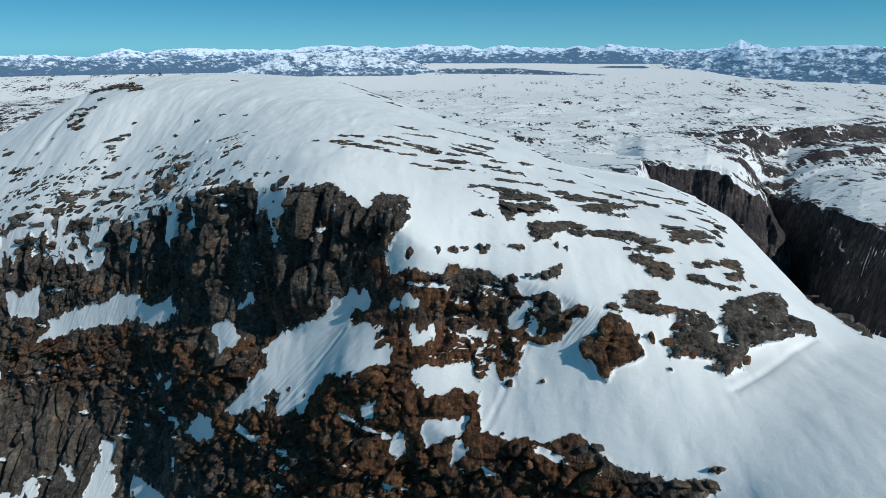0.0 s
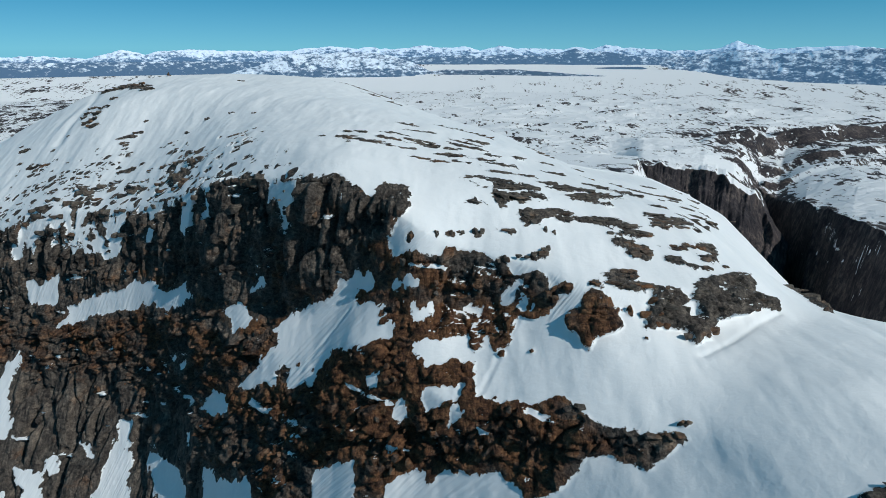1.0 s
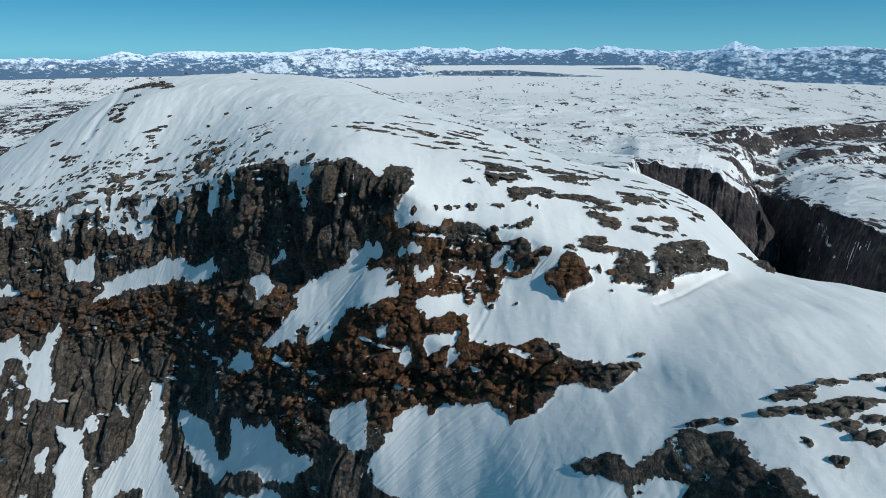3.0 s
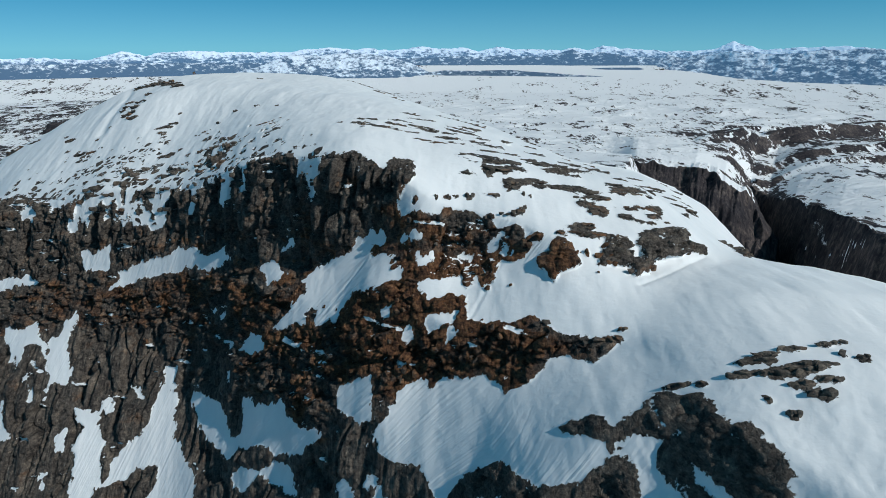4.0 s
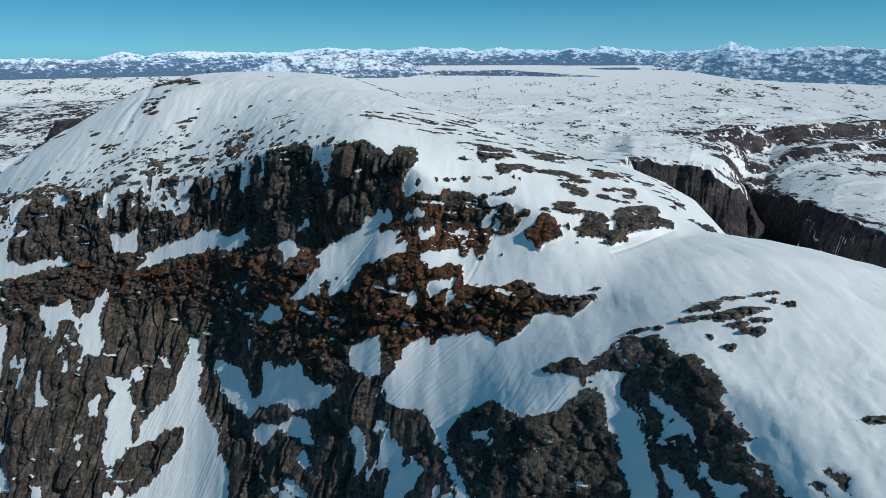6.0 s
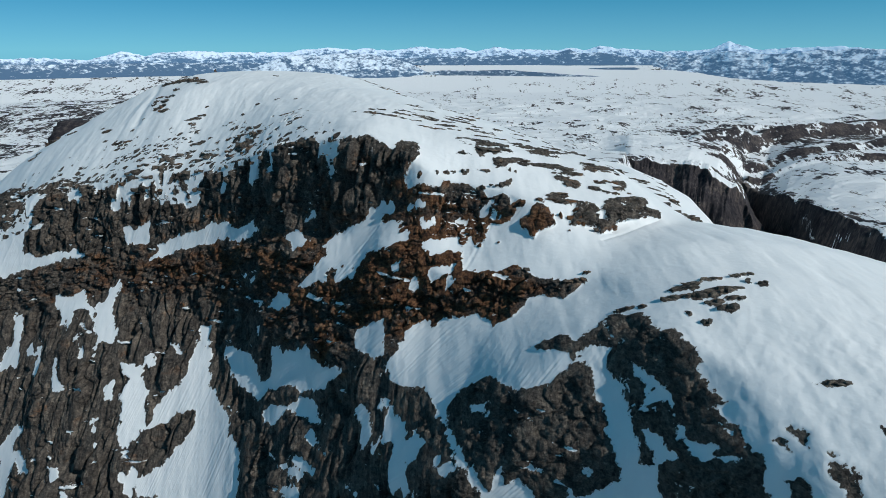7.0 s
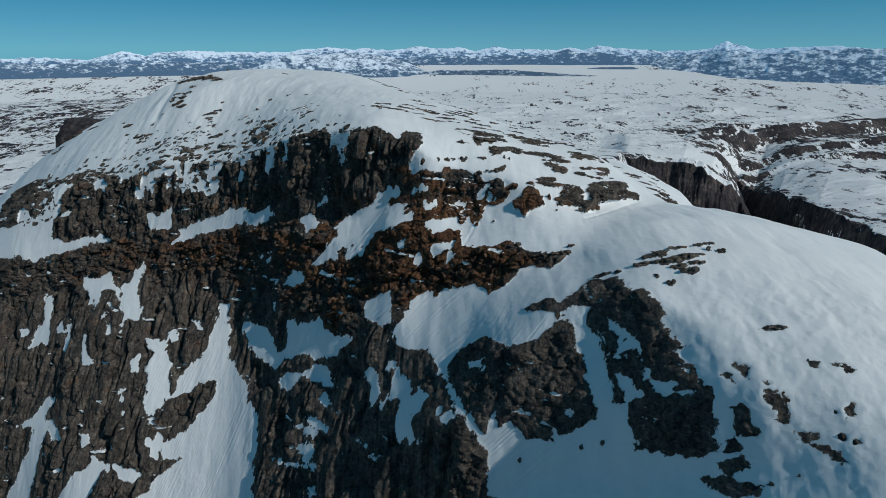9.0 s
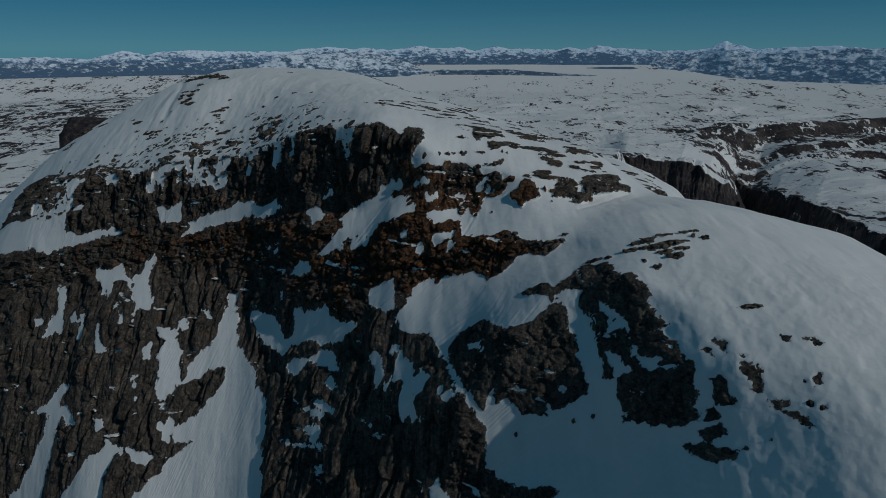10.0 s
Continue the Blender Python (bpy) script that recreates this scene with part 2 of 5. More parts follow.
# ---- the lie of the land ----
# Stations across the face (x), and for each break of slope its y and z there, from the foot to the crest.
XS = [-330, -270, -230, -205, -180, -150, -125, -105, -85, -68, -50, -40, -26, -15, -5, 5, 17, 26, 36, 46, 58, 72, 90, 120, 180, 260]
BREAKS = {
    "abyss": ([50, 50, 50, 45, 40, 30, 25, 20, 15, 10, 0, -5, -10, -15, -20, -25, -30, -35, -40, -50, -60, -70, -80, -80, -80, -80],
        [-260, -220, -190, -170, -160, -150, -145, -140, -130, -120, -105, -95, -80, -65, -50, -40, -25, -15, -5, 5, 20, 40, 50, 30, -40, -140]),
    "foot": ([118, 118, 118, 118, 110, 92, 84, 80, 72, 66, 58, 52, 46, 43, 39, 36, 32, 28, 20, 10, 1, -11, -20, -24, -25, -25],
        [-150, -110, -90, -85, -60, -48, -44, -40, -38, -22, -10, 0, 10, 16, 22, 31, 42, 49, 55, 64, 74, 82, 88, 76, 20, -80]),
    "low": ([150, 150, 145, 140, 134, 120, 118, 114, 101, 92, 84, 78, 66, 58, 48, 40, 36, 33, 28, 16, 4, 2, 0, 0, 0, 0],
        [-105, -60, -35, -20, -8, 0, 8, 7, 1, 9, 22, 29, 35, 44, 52, 58, 66, 71, 74, 80, 87.5, 94, 95.5, 88, 32, -68]),
    "mid": ([166, 166, 162, 158, 152, 141, 140, 138, 134, 121, 97, 92, 76, 68, 63, 56, 48, 46, 44, 32, 17, 14, 14, 14, 14, 14],
        [-70, -25, 2, 12, 18, 30, 36, 38, 42, 44, 40, 43, 46, 53, 61, 66, 79, 86, 92, 96.5, 94, 97.5, 99, 92, 38, -62]),
    "rust": ([174, 174, 172, 168, 165, 157, 154, 149, 142, 132, 107, 95, 91, 82, 81, 76, 70, 68, 64, 52, 42, 42, 42, 42, 42, 42],
        [-50, -5, 22, 32, 40, 49, 53, 54, 55, 69, 57, 55, 71, 73, 76, 81, 86, 91, 94.5, 99.5, 102, 103.5, 103, 96.5, 46, -54]),
    "ledge": ([186, 186, 180, 176, 172, 164, 160, 155, 149, 138, 122, 114, 106, 96, 88, 79, 73.5, 70, 66.5, 66, 66, 65, 65, 65, 65, 65],
        [-40, 5, 32, 44, 52, 56, 66, 71, 78, 82, 84, 84, 87, 96, 92, 90, 92.5, 94.5, 97, 101.5, 105, 106, 104, 97.5, 48, -50]),
    "wall_foot": ([192, 192, 186, 182, 177, 170, 165, 158, 151, 140, 127, 123, 114, 111, 98, 101, 93, 87, 86, 85.5, 89, 91, 91, 90, 90, 90],
        [-31, 14, 42, 56, 63, 66, 74, 78, 84.5, 86, 91, 91, 93, 102, 103, 101, 103.5, 106, 105.5, 102.5, 103, 103, 101, 94, 48, -50]),
    "rim": ([206, 206, 200, 196, 190, 183, 175, 170, 161, 149, 135, 130, 116.5, 114, 105, 103.5, 97, 90, 90, 91.5, 95, 103, 105, 104, 104, 104],
        [-19, 26, 58, 76, 86, 93, 102, 103, 107, 113, 119, 121.5, 122, 121, 117, 111.5, 112, 110, 109, 108.5, 107.5, 102, 94.5, 86, 46, -52]),
    "shelf": ([224, 224, 218, 214, 206, 203, 196, 190, 184, 172, 153, 144, 128, 124, 118, 117, 118.5, 122, 124, 124, 130, 126, 126, 125, 125, 125],
        [-11, 34, 66, 82, 95, 103, 110, 112, 118.5, 123, 126, 127, 128.5, 126.5, 123, 122, 120.8, 119, 117, 116, 113.5, 102.5, 89, 74, 42, -56]),
    "upper": ([248, 248, 243, 240, 236, 233, 232, 236, 226, 216, 204, 200, 190, 184, 180, 176, 176, 180, 184, 188, 190, 187, 187, 190, 195, 200],
        [20, 54, 84, 99, 108, 121, 132, 134.5, 134, 134, 133, 133, 132, 130.5, 128, 125.5, 122.5, 119, 115, 111, 107, 98, 82, 58, 20, -60]),
    "crest": ([285, 280, 272, 268, 268, 275, 282, 295, 308, 315, 320, 322, 324, 324, 326, 330, 338, 346, 358, 370, 392, 405, 420, 430, 450, 470],
        [30, 66, 95, 108, 121, 135.5, 140, 139.5, 138.5, 137, 133.5, 129, 124, 119.5, 115.5, 112, 108, 105, 101, 95, 87, 79, 68, 58, 44, 5]),
    "back": ([420, 420, 420, 420, 420, 430, 440, 450, 460, 470, 480, 490, 500, 510, 520, 530, 540, 560, 580, 600, 630, 640, 650, 660, 680, 700],
        [-120, -60, -10, 10, 25, 40, 50, 60, 70, 75, 72, 68, 62, 58, 56, 55, 54, 52, 50, 48, 44, 30, 44, 40, 35, 5]),
    "far_side": ([1200, 1200, 1200, 1200, 1200, 1200, 1200, 1200, 1200, 1200, 1200, 1200, 1200, 1200, 1200, 1200, 1200, 1200, 1200, 1200, 1200, 1200, 1200, 1200, 1200, 1200],
        [-250, -250, -250, -250, -250, -160, -160, -160, -160, -160, -160, -90, -90, -90, -90, -90, -90, -90, -90, -90, -90, -90, -90, -90, -90, -90]),
}
CELL = 0.5  # metres between grid lines
GX = np.arange(-300.0, 230.01, CELL)
GW = np.arange(-70.0, 560.01, CELL)  # w = y + z: rises both along flats and up walls


def soften(a, sigma, axis):
    """Gaussian smoothing along one axis, with the edges held."""
    r = max(1, int(3 * sigma))
    k = np.exp(-0.5 * (np.arange(-r, r + 1) / sigma) ** 2)
    k /= k.sum()
    pad = [(0, 0)] * a.ndim
    pad[axis] = (r, r)
    b = np.pad(a, pad, mode="edge")
    out = np.zeros_like(a)
    n = a.shape[axis]
    for i, v in enumerate(k):
        out += v * (b[i:i + n] if axis == 0 else b[:, i:i + n])
    return out


def lay_land():
    """y of the land over the sheet (x, w); its z is w - y."""
    ys = np.array([soften(np.interp(GX, XS, y), 3.0 / CELL, 0) for y, z in BREAKS.values()])
    zs = np.array([soften(np.interp(GX, XS, z), 3.0 / CELL, 0) for y, z in BREAKS.values()])
    ws = ys + zs
    out = np.empty((len(GX), len(GW)))
    for i in range(len(GX)):
        out[i] = np.interp(GW, ws[:, i], ys[:, i])
    out = soften(soften(out, 1.6 / CELL, 1), 1.2 / CELL, 0)
    # the snowfields above the rim are rounder than the walls
    round_y = soften(soften(out, 7.0 / CELL, 1), 5.0 / CELL, 0)
    rim = list(BREAKS).index("rim")
    k = np.clip((GW[None, :] - ws[rim][:, None] - 5) / 16, 0, 1)
    return out * (1 - k) + round_y * k


LAND_Y = lay_land()


def on_land(x, w):
    """The place on the smooth land at sheet coordinates (x, w)."""
    i = (np.clip(x, GX[0], GX[-1] - CELL) - GX[0]) / CELL
    j = (np.clip(w, GW[0], GW[-1] - CELL) - GW[0]) / CELL
    i0, j0 = np.minimum(i.astype(int), len(GX) - 2), np.minimum(j.astype(int), len(GW) - 2)
    fi, fj = i - i0, j - j0
    y = (LAND_Y[i0, j0] * (1 - fi) + LAND_Y[i0 + 1, j0] * fi) * (1 - fj) + (LAND_Y[i0, j0 + 1] * (1 - fi) + LAND_Y[i0 + 1, j0 + 1] * fi) * fj
    return np.stack([x, y, w - y], -1)

# ---- noise over arrays ----
def scatter(a, b, c, seed):
    """A random number from 0 to 1 for every lattice point."""
    h = (a.astype(np.int64) * 374761393 + b.astype(np.int64) * 668265263 + c.astype(np.int64) * 2147483647 + seed * 1274126177) & 0xFFFFFFFF
    h = ((h ^ (h >> 13)) * 1274126177) & 0xFFFFFFFF
    h = ((h ^ (h >> 16)) * 2246822519) & 0xFFFFFFFF
    return ((h ^ (h >> 15)) & 0xFFFFFF) / 16777215.0


def value_noise(p, seed):
    i = np.floor(p).astype(np.int64)
    f = p - i
    f = f * f * (3 - 2 * f)
    out = 0.0
    for dx in (0, 1):
        for dy in (0, 1):
            for dz in (0, 1):
                k = (f[:, 0] if dx else 1 - f[:, 0]) * (f[:, 1] if dy else 1 - f[:, 1]) * (f[:, 2] if dz else 1 - f[:, 2])
                out = out + k * scatter(i[:, 0] + dx, i[:, 1] + dy, i[:, 2] + dz, seed)
    return out


def fractal(p, seed, octaves=4, gain=0.5):
    """Fractal noise from -1 to 1, at places already scaled."""
    out, amp, whole = 0.0, 1.0, 0.0
    for o in range(octaves):
        out = out + amp * (value_noise(p * 2.03 ** o + 17.3 * o, seed + o) * 2 - 1)
        whole += amp
        amp *= gain
    return out / whole


def blocks(p, seed, tilt=0.8):
    """Broken rock: for places scaled to blocks, the height of each block's own tilted face, and the distance to its joints."""
    i = np.floor(p).astype(np.int64)
    near, second, own = np.full(len(p), 9.0), np.full(len(p), 9.0), np.zeros(len(p))
    for dx in (-1, 0, 1):
        for dy in (-1, 0, 1):
            for dz in (-1, 0, 1):
                a, b, c = i[:, 0] + dx, i[:, 1] + dy, i[:, 2] + dz
                turns = [scatter(a, b, c, seed + k) for k in range(3)]
                q = np.stack([a + turns[0], b + turns[1], c + turns[2]], -1) - p
                d = np.abs(q).max(1) * 0.85 + np.sqrt((q * q).sum(1)) * 0.15
                closer = d < near
                second = np.where(closer, near, np.minimum(second, d))
                face = scatter(a, b, c, seed + 3) + tilt * ((turns[1] - 0.5) * q[:, 0] + (turns[2] - 0.5) * q[:, 1] + (turns[0] - 0.5) * q[:, 2])
                own = np.where(closer, face, own)
                near = np.where(closer, d, near)
    return own, second - near


# ---- bare rock and lying snow, drawn on the sheet (x, w) ----
ROCK_ZONES, SNOW_ZONES = [], []


def rock(*corners):
    ROCK_ZONES.append(np.array(corners))


def snow(*corners):
    SNOW_ZONES.append(np.array(corners))


LEDGES, BOULDERS, CRAGS = [], [], []


def slab(x, w, wide, high):
    LEDGES.append((x, w, wide, high))


def boulder(x, w, wide, high):
    BOULDERS.append((x, w, wide, high))


def crag(x, w, wide, high):
    CRAGS.append((x, w, wide, high))


def depth_inside(x, w, zone):
    """Metres inside a zone's outline (outside: minus)."""
    inside, near = np.zeros(x.shape, bool), np.full(x.shape, 1e9)
    for (ax, aw), (bx, bw) in zip(zone, np.roll(zone, -1, 0)):
        cross = (aw > w) != (bw > w)
        at = ax + (w - aw) / (bw - aw if bw != aw else 1e-9) * (bx - ax)
        inside ^= cross & (x < at)
        long = max((bx - ax) ** 2 + (bw - aw) ** 2, 1e-9)
        k = np.clip(((x - ax) * (bx - ax) + (w - aw) * (bw - aw)) / long, 0, 1)
        near = np.minimum(near, (x - ax - k * (bx - ax)) ** 2 + (w - aw - k * (bw - aw)) ** 2)
    return np.where(inside, 1, -1) * np.sqrt(near)


def covering(x, w):
    """How bare the land is, in metres inside the bare rock (minus: under snow)."""
    bare = np.full(x.shape, -30.0)
    for zone in ROCK_ZONES:
        lo, hi = zone.min(0) - 30, zone.max(0) + 30
        m = (x > lo[0]) & (x < hi[0]) & (w > lo[1]) & (w < hi[1])
        bare[m] = np.maximum(bare[m], depth_inside(x[m], w[m], zone))
    for zone in SNOW_ZONES:
        lo, hi = zone.min(0) - 8, zone.max(0) + 8
        m = (x > lo[0]) & (x < hi[0]) & (w > lo[1]) & (w < hi[1])
        bare[m] = np.minimum(bare[m], -depth_inside(x[m], w[m], zone))
    for kind, a, b in ((LEDGES, 0.55, 1.0), (BOULDERS, 0.42, 0.5)):
        for cx, cw, wide, high in kind:
            m = (abs(x - cx) < wide + 2) & (abs(w - cw) < 2 * high + 2)
            far = np.hypot((x[m] - cx) / (a * wide), (w[m] - cw) / (b * high + 0.3))
            bare[m] = np.maximum(bare[m], (1 - far) * min(2.2, 0.5 * high + 0.6))
    return bare


SCOOP = [(61.5, 195.0), (56.5, 191.5), (50.5, 186.5), (43.0, 181.0)]
TRACKS = [[(14.0, 194.5), (10.5, 185.5), (6.5, 174.5)], [(-19.5, 206.0), (-25.0, 197.0), (-30.5, 189.5)]]


HOLLOWS = [[(-150.5, 397.0), (-146.2, 375.5), (-144.9, 355.8), (-143.6, 335.0)]]


def along(x, w, line):
    """Metres from a line on the sheet."""
    near = np.full(x.shape, 1e9)
    for (ax, aw), (bx, bw) in zip(line, line[1:]):
        k = np.clip(((x - ax) * (bx - ax) + (w - aw) * (bw - aw)) / ((bx - ax) ** 2 + (bw - aw) ** 2), 0, 1)
        near = np.minimum(near, np.hypot(x - ax - k * (bx - ax), w - aw - k * (bw - aw)))
    return near


def grooves(x, w):
    """The wind scoop by the crags, and tracks of stones that rolled down the snow."""
    scoop = along(x, w, SCOOP)
    out = -0.28 * np.exp(-(scoop / 0.6) ** 2) + 0.08 * np.exp(-((scoop - 2.0) / 1.2) ** 2)
    # drifted gullies down the dome, steep on one side
    for line in HOLLOWS:
        far = along(x, w, line)
        out = out - 0.8 * np.exp(-(far / 2.2) ** 2)
    for track in TRACKS:
        far = along(x, w, track)
        out = out - 0.12 * np.exp(-(far / 0.4) ** 2) + 0.05 * np.exp(-((far - 0.9) / 0.4) ** 2)
    return out


def lumps(x, w):
    """How far the crags stand out from the slope, in metres."""
    out = np.zeros(x.shape)
    for cx, cw, wide, high in CRAGS:
        r = ((x - cx) / (0.75 * wide)) ** 2 + ((w - cw) / (0.8 * high)) ** 2
        out = np.maximum(out, 0.26 * high * np.clip(1.3 - r, 0, 1) ** 0.6)
    return out


rock((-144.5, 274.5), (-123.0, 273.0), (-116.0, 277.5), (-107.0, 273.0), (-98.0, 267.5), (-85.5, 268.5), (-71.5, 262.5), (-61.0, 260.5), (-49.5, 255.0), (-45.0, 256.0), (-38.0, 247.5), (-30.5, 244.5), (-25.5, 243.5), (-20.5, 241.5), (-17.5, 236.0), (-14.5, 234.5), (-11.5, 238.0), (-7.5, 237.5), (-7.0, 229.0), (-9.0, 224.5), (-11.0, 221.0), (-9.0, 216.0), (-2.5, 215.0), (1.5, 216.0), (5.5, 214.0), (9.5, 212.5), (14.5, 207.5), (19.0, 205.0), (20.0, 200.0), (19.5, 195.0), (16.5, 195.0), (14.0, 196.5), (11.5, 188.0), (9.5, 187.5), (8.5, 191.5), (6.0, 184.5), (6.0, 177.5), (5.0, 174.0), (10.0, 173.5), (15.0, 171.5), (19.0, 172.0), (21.5, 169.5), (25.0, 164.5), (29.5, 163.5), (31.5, 162.0), (32.0, 160.5), (28.0, 159.0), (17.5, 157.5), (-8.0, 156.0), (-126.0, 160.0))
rock((-229.5, 251.0), (-7.0, 168.5), (-3.5, 157.5), (-7.0, 154.5), (-13.5, 149.0), (-15.5, 141.0), (-13.5, 135.0), (-5.0, 132.0), (-2.0, 122.0), (2.5, 109.5), (6.5, 96.5), (11.0, 87.0), (11.5, 68.5), (-206.5, 75.0))
rock((1.5, 161.0), (8.0, 163.0), (15.5, 165.0), (26.0, 165.0), (34.0, 161.5), (36.5, 161.0), (34.0, 159.0), (30.0, 155.0), (24.0, 160.0), (18.0, 152.5), (13.5, 150.5), (8.0, 160.0))
rock((56.5, 102.0), (57.5, 102.0), (58.5, 100.0), (58.5, 96.5), (57.5, 98.5), (57.0, 100.5))
rock((55.0, 99.5), (56.0, 99.0), (56.5, 96.5), (57.0, 94.5), (56.0, 95.5), (55.5, 97.5))
rock((60.0, 95.5), (61.0, 95.5), (61.5, 94.0), (60.5, 94.0))
rock((60.0, 93.0), (60.5, 93.5), (62.0, 93.0), (62.5, 90.5), (62.5, 88.0), (63.0, 84.5), (61.5, 85.0), (61.5, 88.0), (60.0, 90.5))
rock((54.5, 91.0), (56.5, 91.0), (58.0, 89.5), (58.5, 87.5), (58.5, 86.0), (59.5, 83.5), (59.0, 82.0), (56.5, 82.5), (55.5, 85.0), (55.5, 87.5))
rock((54.5, 82.5), (56.0, 82.5), (56.5, 80.0), (55.5, 79.0), (54.5, 80.0))
rock((54.0, 77.0), (55.5, 77.5), (57.0, 78.0), (58.5, 76.0), (57.5, 74.5), (55.5, 74.5), (55.0, 73.5))
rock((63.0, 83.0), (65.0, 82.5), (67.0, 81.5), (67.0, 80.0), (66.0, 79.5), (68.0, 78.5), (69.0, 76.5), (69.0, 73.5), (68.0, 74.5), (66.5, 77.0), (64.5, 79.5))
rock((68.5, 100.0), (70.0, 99.5), (69.0, 97.0))
rock((70.5, 99.0), (72.0, 99.0), (73.5, 98.0), (75.0, 96.0), (73.0, 95.5), (71.5, 97.0))
rock((71.0, 86.5), (72.0, 87.5), (71.5, 85.0))
rock((1.5, 122.0), (2.5, 114.0), (5.0, 103.5), (8.5, 97.0), (10.5, 94.0), (11.5, 99.5), (13.0, 100.5), (14.0, 96.0), (16.5, 97.5), (18.5, 95.5), (20.5, 93.0), (21.0, 91.0), (23.5, 90.5), (26.5, 89.0), (26.5, 93.0), (28.0, 90.5), (30.5, 92.0), (33.5, 93.0), (35.0, 94.5), (35.0, 102.5), (34.0, 105.5), (32.0, 108.5), (33.5, 109.0), (33.0, 115.0), (32.0, 122.5), (31.0, 129.0), (29.5, 129.0), (26.5, 126.5), (23.0, 123.5), (19.5, 122.5), (17.0, 122.5), (14.5, 126.5), (11.5, 130.5), (7.0, 130.0), (4.0, 127.5))
rock((20.5, 137.5), (24.0, 138.5), (27.5, 138.5), (30.0, 136.0), (31.5, 137.5), (34.0, 139.0), (35.5, 141.0), (36.0, 134.0), (38.0, 133.0), (35.5, 131.0), (32.0, 133.5), (29.5, 131.0), (31.0, 130.0), (28.5, 129.0), (28.0, 132.0), (25.5, 134.0), (22.5, 135.5))
rock((36.5, 142.0), (38.5, 142.5), (40.0, 141.5), (42.5, 140.5), (43.5, 137.5), (44.5, 133.0), (46.5, 132.5), (47.0, 129.0), (48.0, 124.5), (48.5, 120.5), (47.5, 119.0), (48.5, 115.0), (49.5, 112.0), (50.0, 110.0), (48.5, 109.0), (50.0, 106.5), (51.0, 104.5), (51.5, 103.0), (51.5, 100.5), (52.5, 100.0), (52.5, 95.0), (53.0, 91.0), (53.5, 88.0), (53.5, 84.0), (53.5, 80.0), (51.5, 79.5), (47.0, 80.5), (43.5, 83.0), (41.5, 83.0), (41.0, 90.5), (40.5, 96.5), (38.5, 97.5), (38.5, 104.0), (38.0, 106.0), (37.0, 108.0), (37.0, 113.5), (37.0, 119.0), (35.5, 125.0), (35.5, 129.0), (37.0, 132.5), (36.0, 136.5))
snow((-257.0, 274.5), (-209.5, 261.0), (-191.5, 263.5), (-185.5, 277.5), (-181.5, 264.5), (-183.0, 246.0), (-173.0, 240.5), (-155.0, 242.5), (-151.5, 238.0), (-172.5, 235.0), (-191.5, 233.0), (-205.0, 237.5), (-239.5, 241.0))
rock((-177.5, 297.0), (-186.0, 291.0), (-214.0, 311.0), (-234.5, 310.5), (-239.5, 303.5), (-230.5, 85.5), (-104.5, 79.0), (-119.5, 265.0))
snow((-118.5, 228.0), (-112.5, 232.5), (-115.0, 236.0), (-108.5, 236.0), (-102.5, 238.0), (-92.0, 238.5), (-88.0, 239.5), (-79.5, 236.0), (-78.0, 231.5), (-74.0, 231.0), (-69.0, 232.0), (-64.5, 227.5), (-65.0, 224.5), (-72.0, 225.0), (-74.0, 224.5), (-83.5, 229.5), (-87.0, 229.5), (-92.0, 229.5), (-100.0, 230.0), (-108.5, 229.5))
snow((-128.5, 239.5), (-130.0, 248.5), (-124.5, 247.5), (-118.0, 249.5), (-117.5, 237.5), (-123.0, 238.5))
snow((-54.5, 217.0), (-49.5, 217.0), (-43.0, 210.0), (-47.0, 208.5), (-50.0, 208.0))
snow((-47.0, 189.5), (-41.0, 194.0), (-37.5, 201.5), (-38.5, 206.5), (-34.5, 210.0), (-29.0, 211.5), (-23.5, 212.0), (-21.0, 215.5), (-18.5, 217.5), (-15.0, 214.5), (-13.5, 210.0), (-17.5, 212.0), (-18.5, 208.0), (-12.0, 204.5), (-11.0, 198.0), (-8.5, 196.0), (-9.5, 193.0), (-13.5, 192.5), (-14.5, 191.0), (-19.5, 193.0), (-22.0, 192.5), (-24.5, 188.5), (-27.0, 189.5), (-29.0, 186.0), (-32.0, 185.0), (-33.5, 187.5), (-31.0, 192.0), (-34.0, 192.5), (-38.0, 192.0), (-36.5, 187.5), (-41.0, 188.5))
snow((-47.0, 220.5), (-43.5, 223.5), (-42.0, 221.5), (-45.0, 218.5))
snow((-10.0, 209.0), (-6.5, 210.5), (-3.5, 208.0), (-4.5, 206.0), (-9.0, 207.0))
snow((-6.5, 203.0), (-5.0, 203.0), (-4.0, 198.5), (-2.0, 202.0), (-3.0, 196.5), (-5.0, 197.0))
snow((-5.5, 188.0), (-4.0, 191.0), (-1.0, 192.0), (4.5, 190.5), (5.5, 184.5), (1.5, 185.0), (-2.5, 183.5))
snow((-3.0, 178.0), (-0.5, 177.0), (3.5, 178.0), (3.0, 175.5), (-1.5, 173.5))
snow((2.5, 171.5), (5.0, 172.0), (4.0, 169.0), (2.0, 169.0))
snow((-9.0, 172.0), (-7.5, 175.0), (-7.0, 171.5))
snow((-71.0, 207.0), (-67.5, 203.0), (-68.5, 201.5))
snow((-116.5, 261.0), (-108.0, 258.5), (-110.5, 268.5), (-104.5, 265.0), (-100.0, 259.5), (-95.0, 255.0), (-97.0, 251.0), (-101.5, 252.5), (-106.0, 256.5))
snow((-22.5, 235.5), (-20.5, 239.0), (-19.0, 236.5), (-21.0, 233.5))
snow((-14.5, 183.0), (-12.5, 183.0), (-11.5, 179.0), (-13.0, 180.0))
snow((11.5, 202.5), (14.5, 204.5), (13.5, 199.5), (12.0, 198.5))
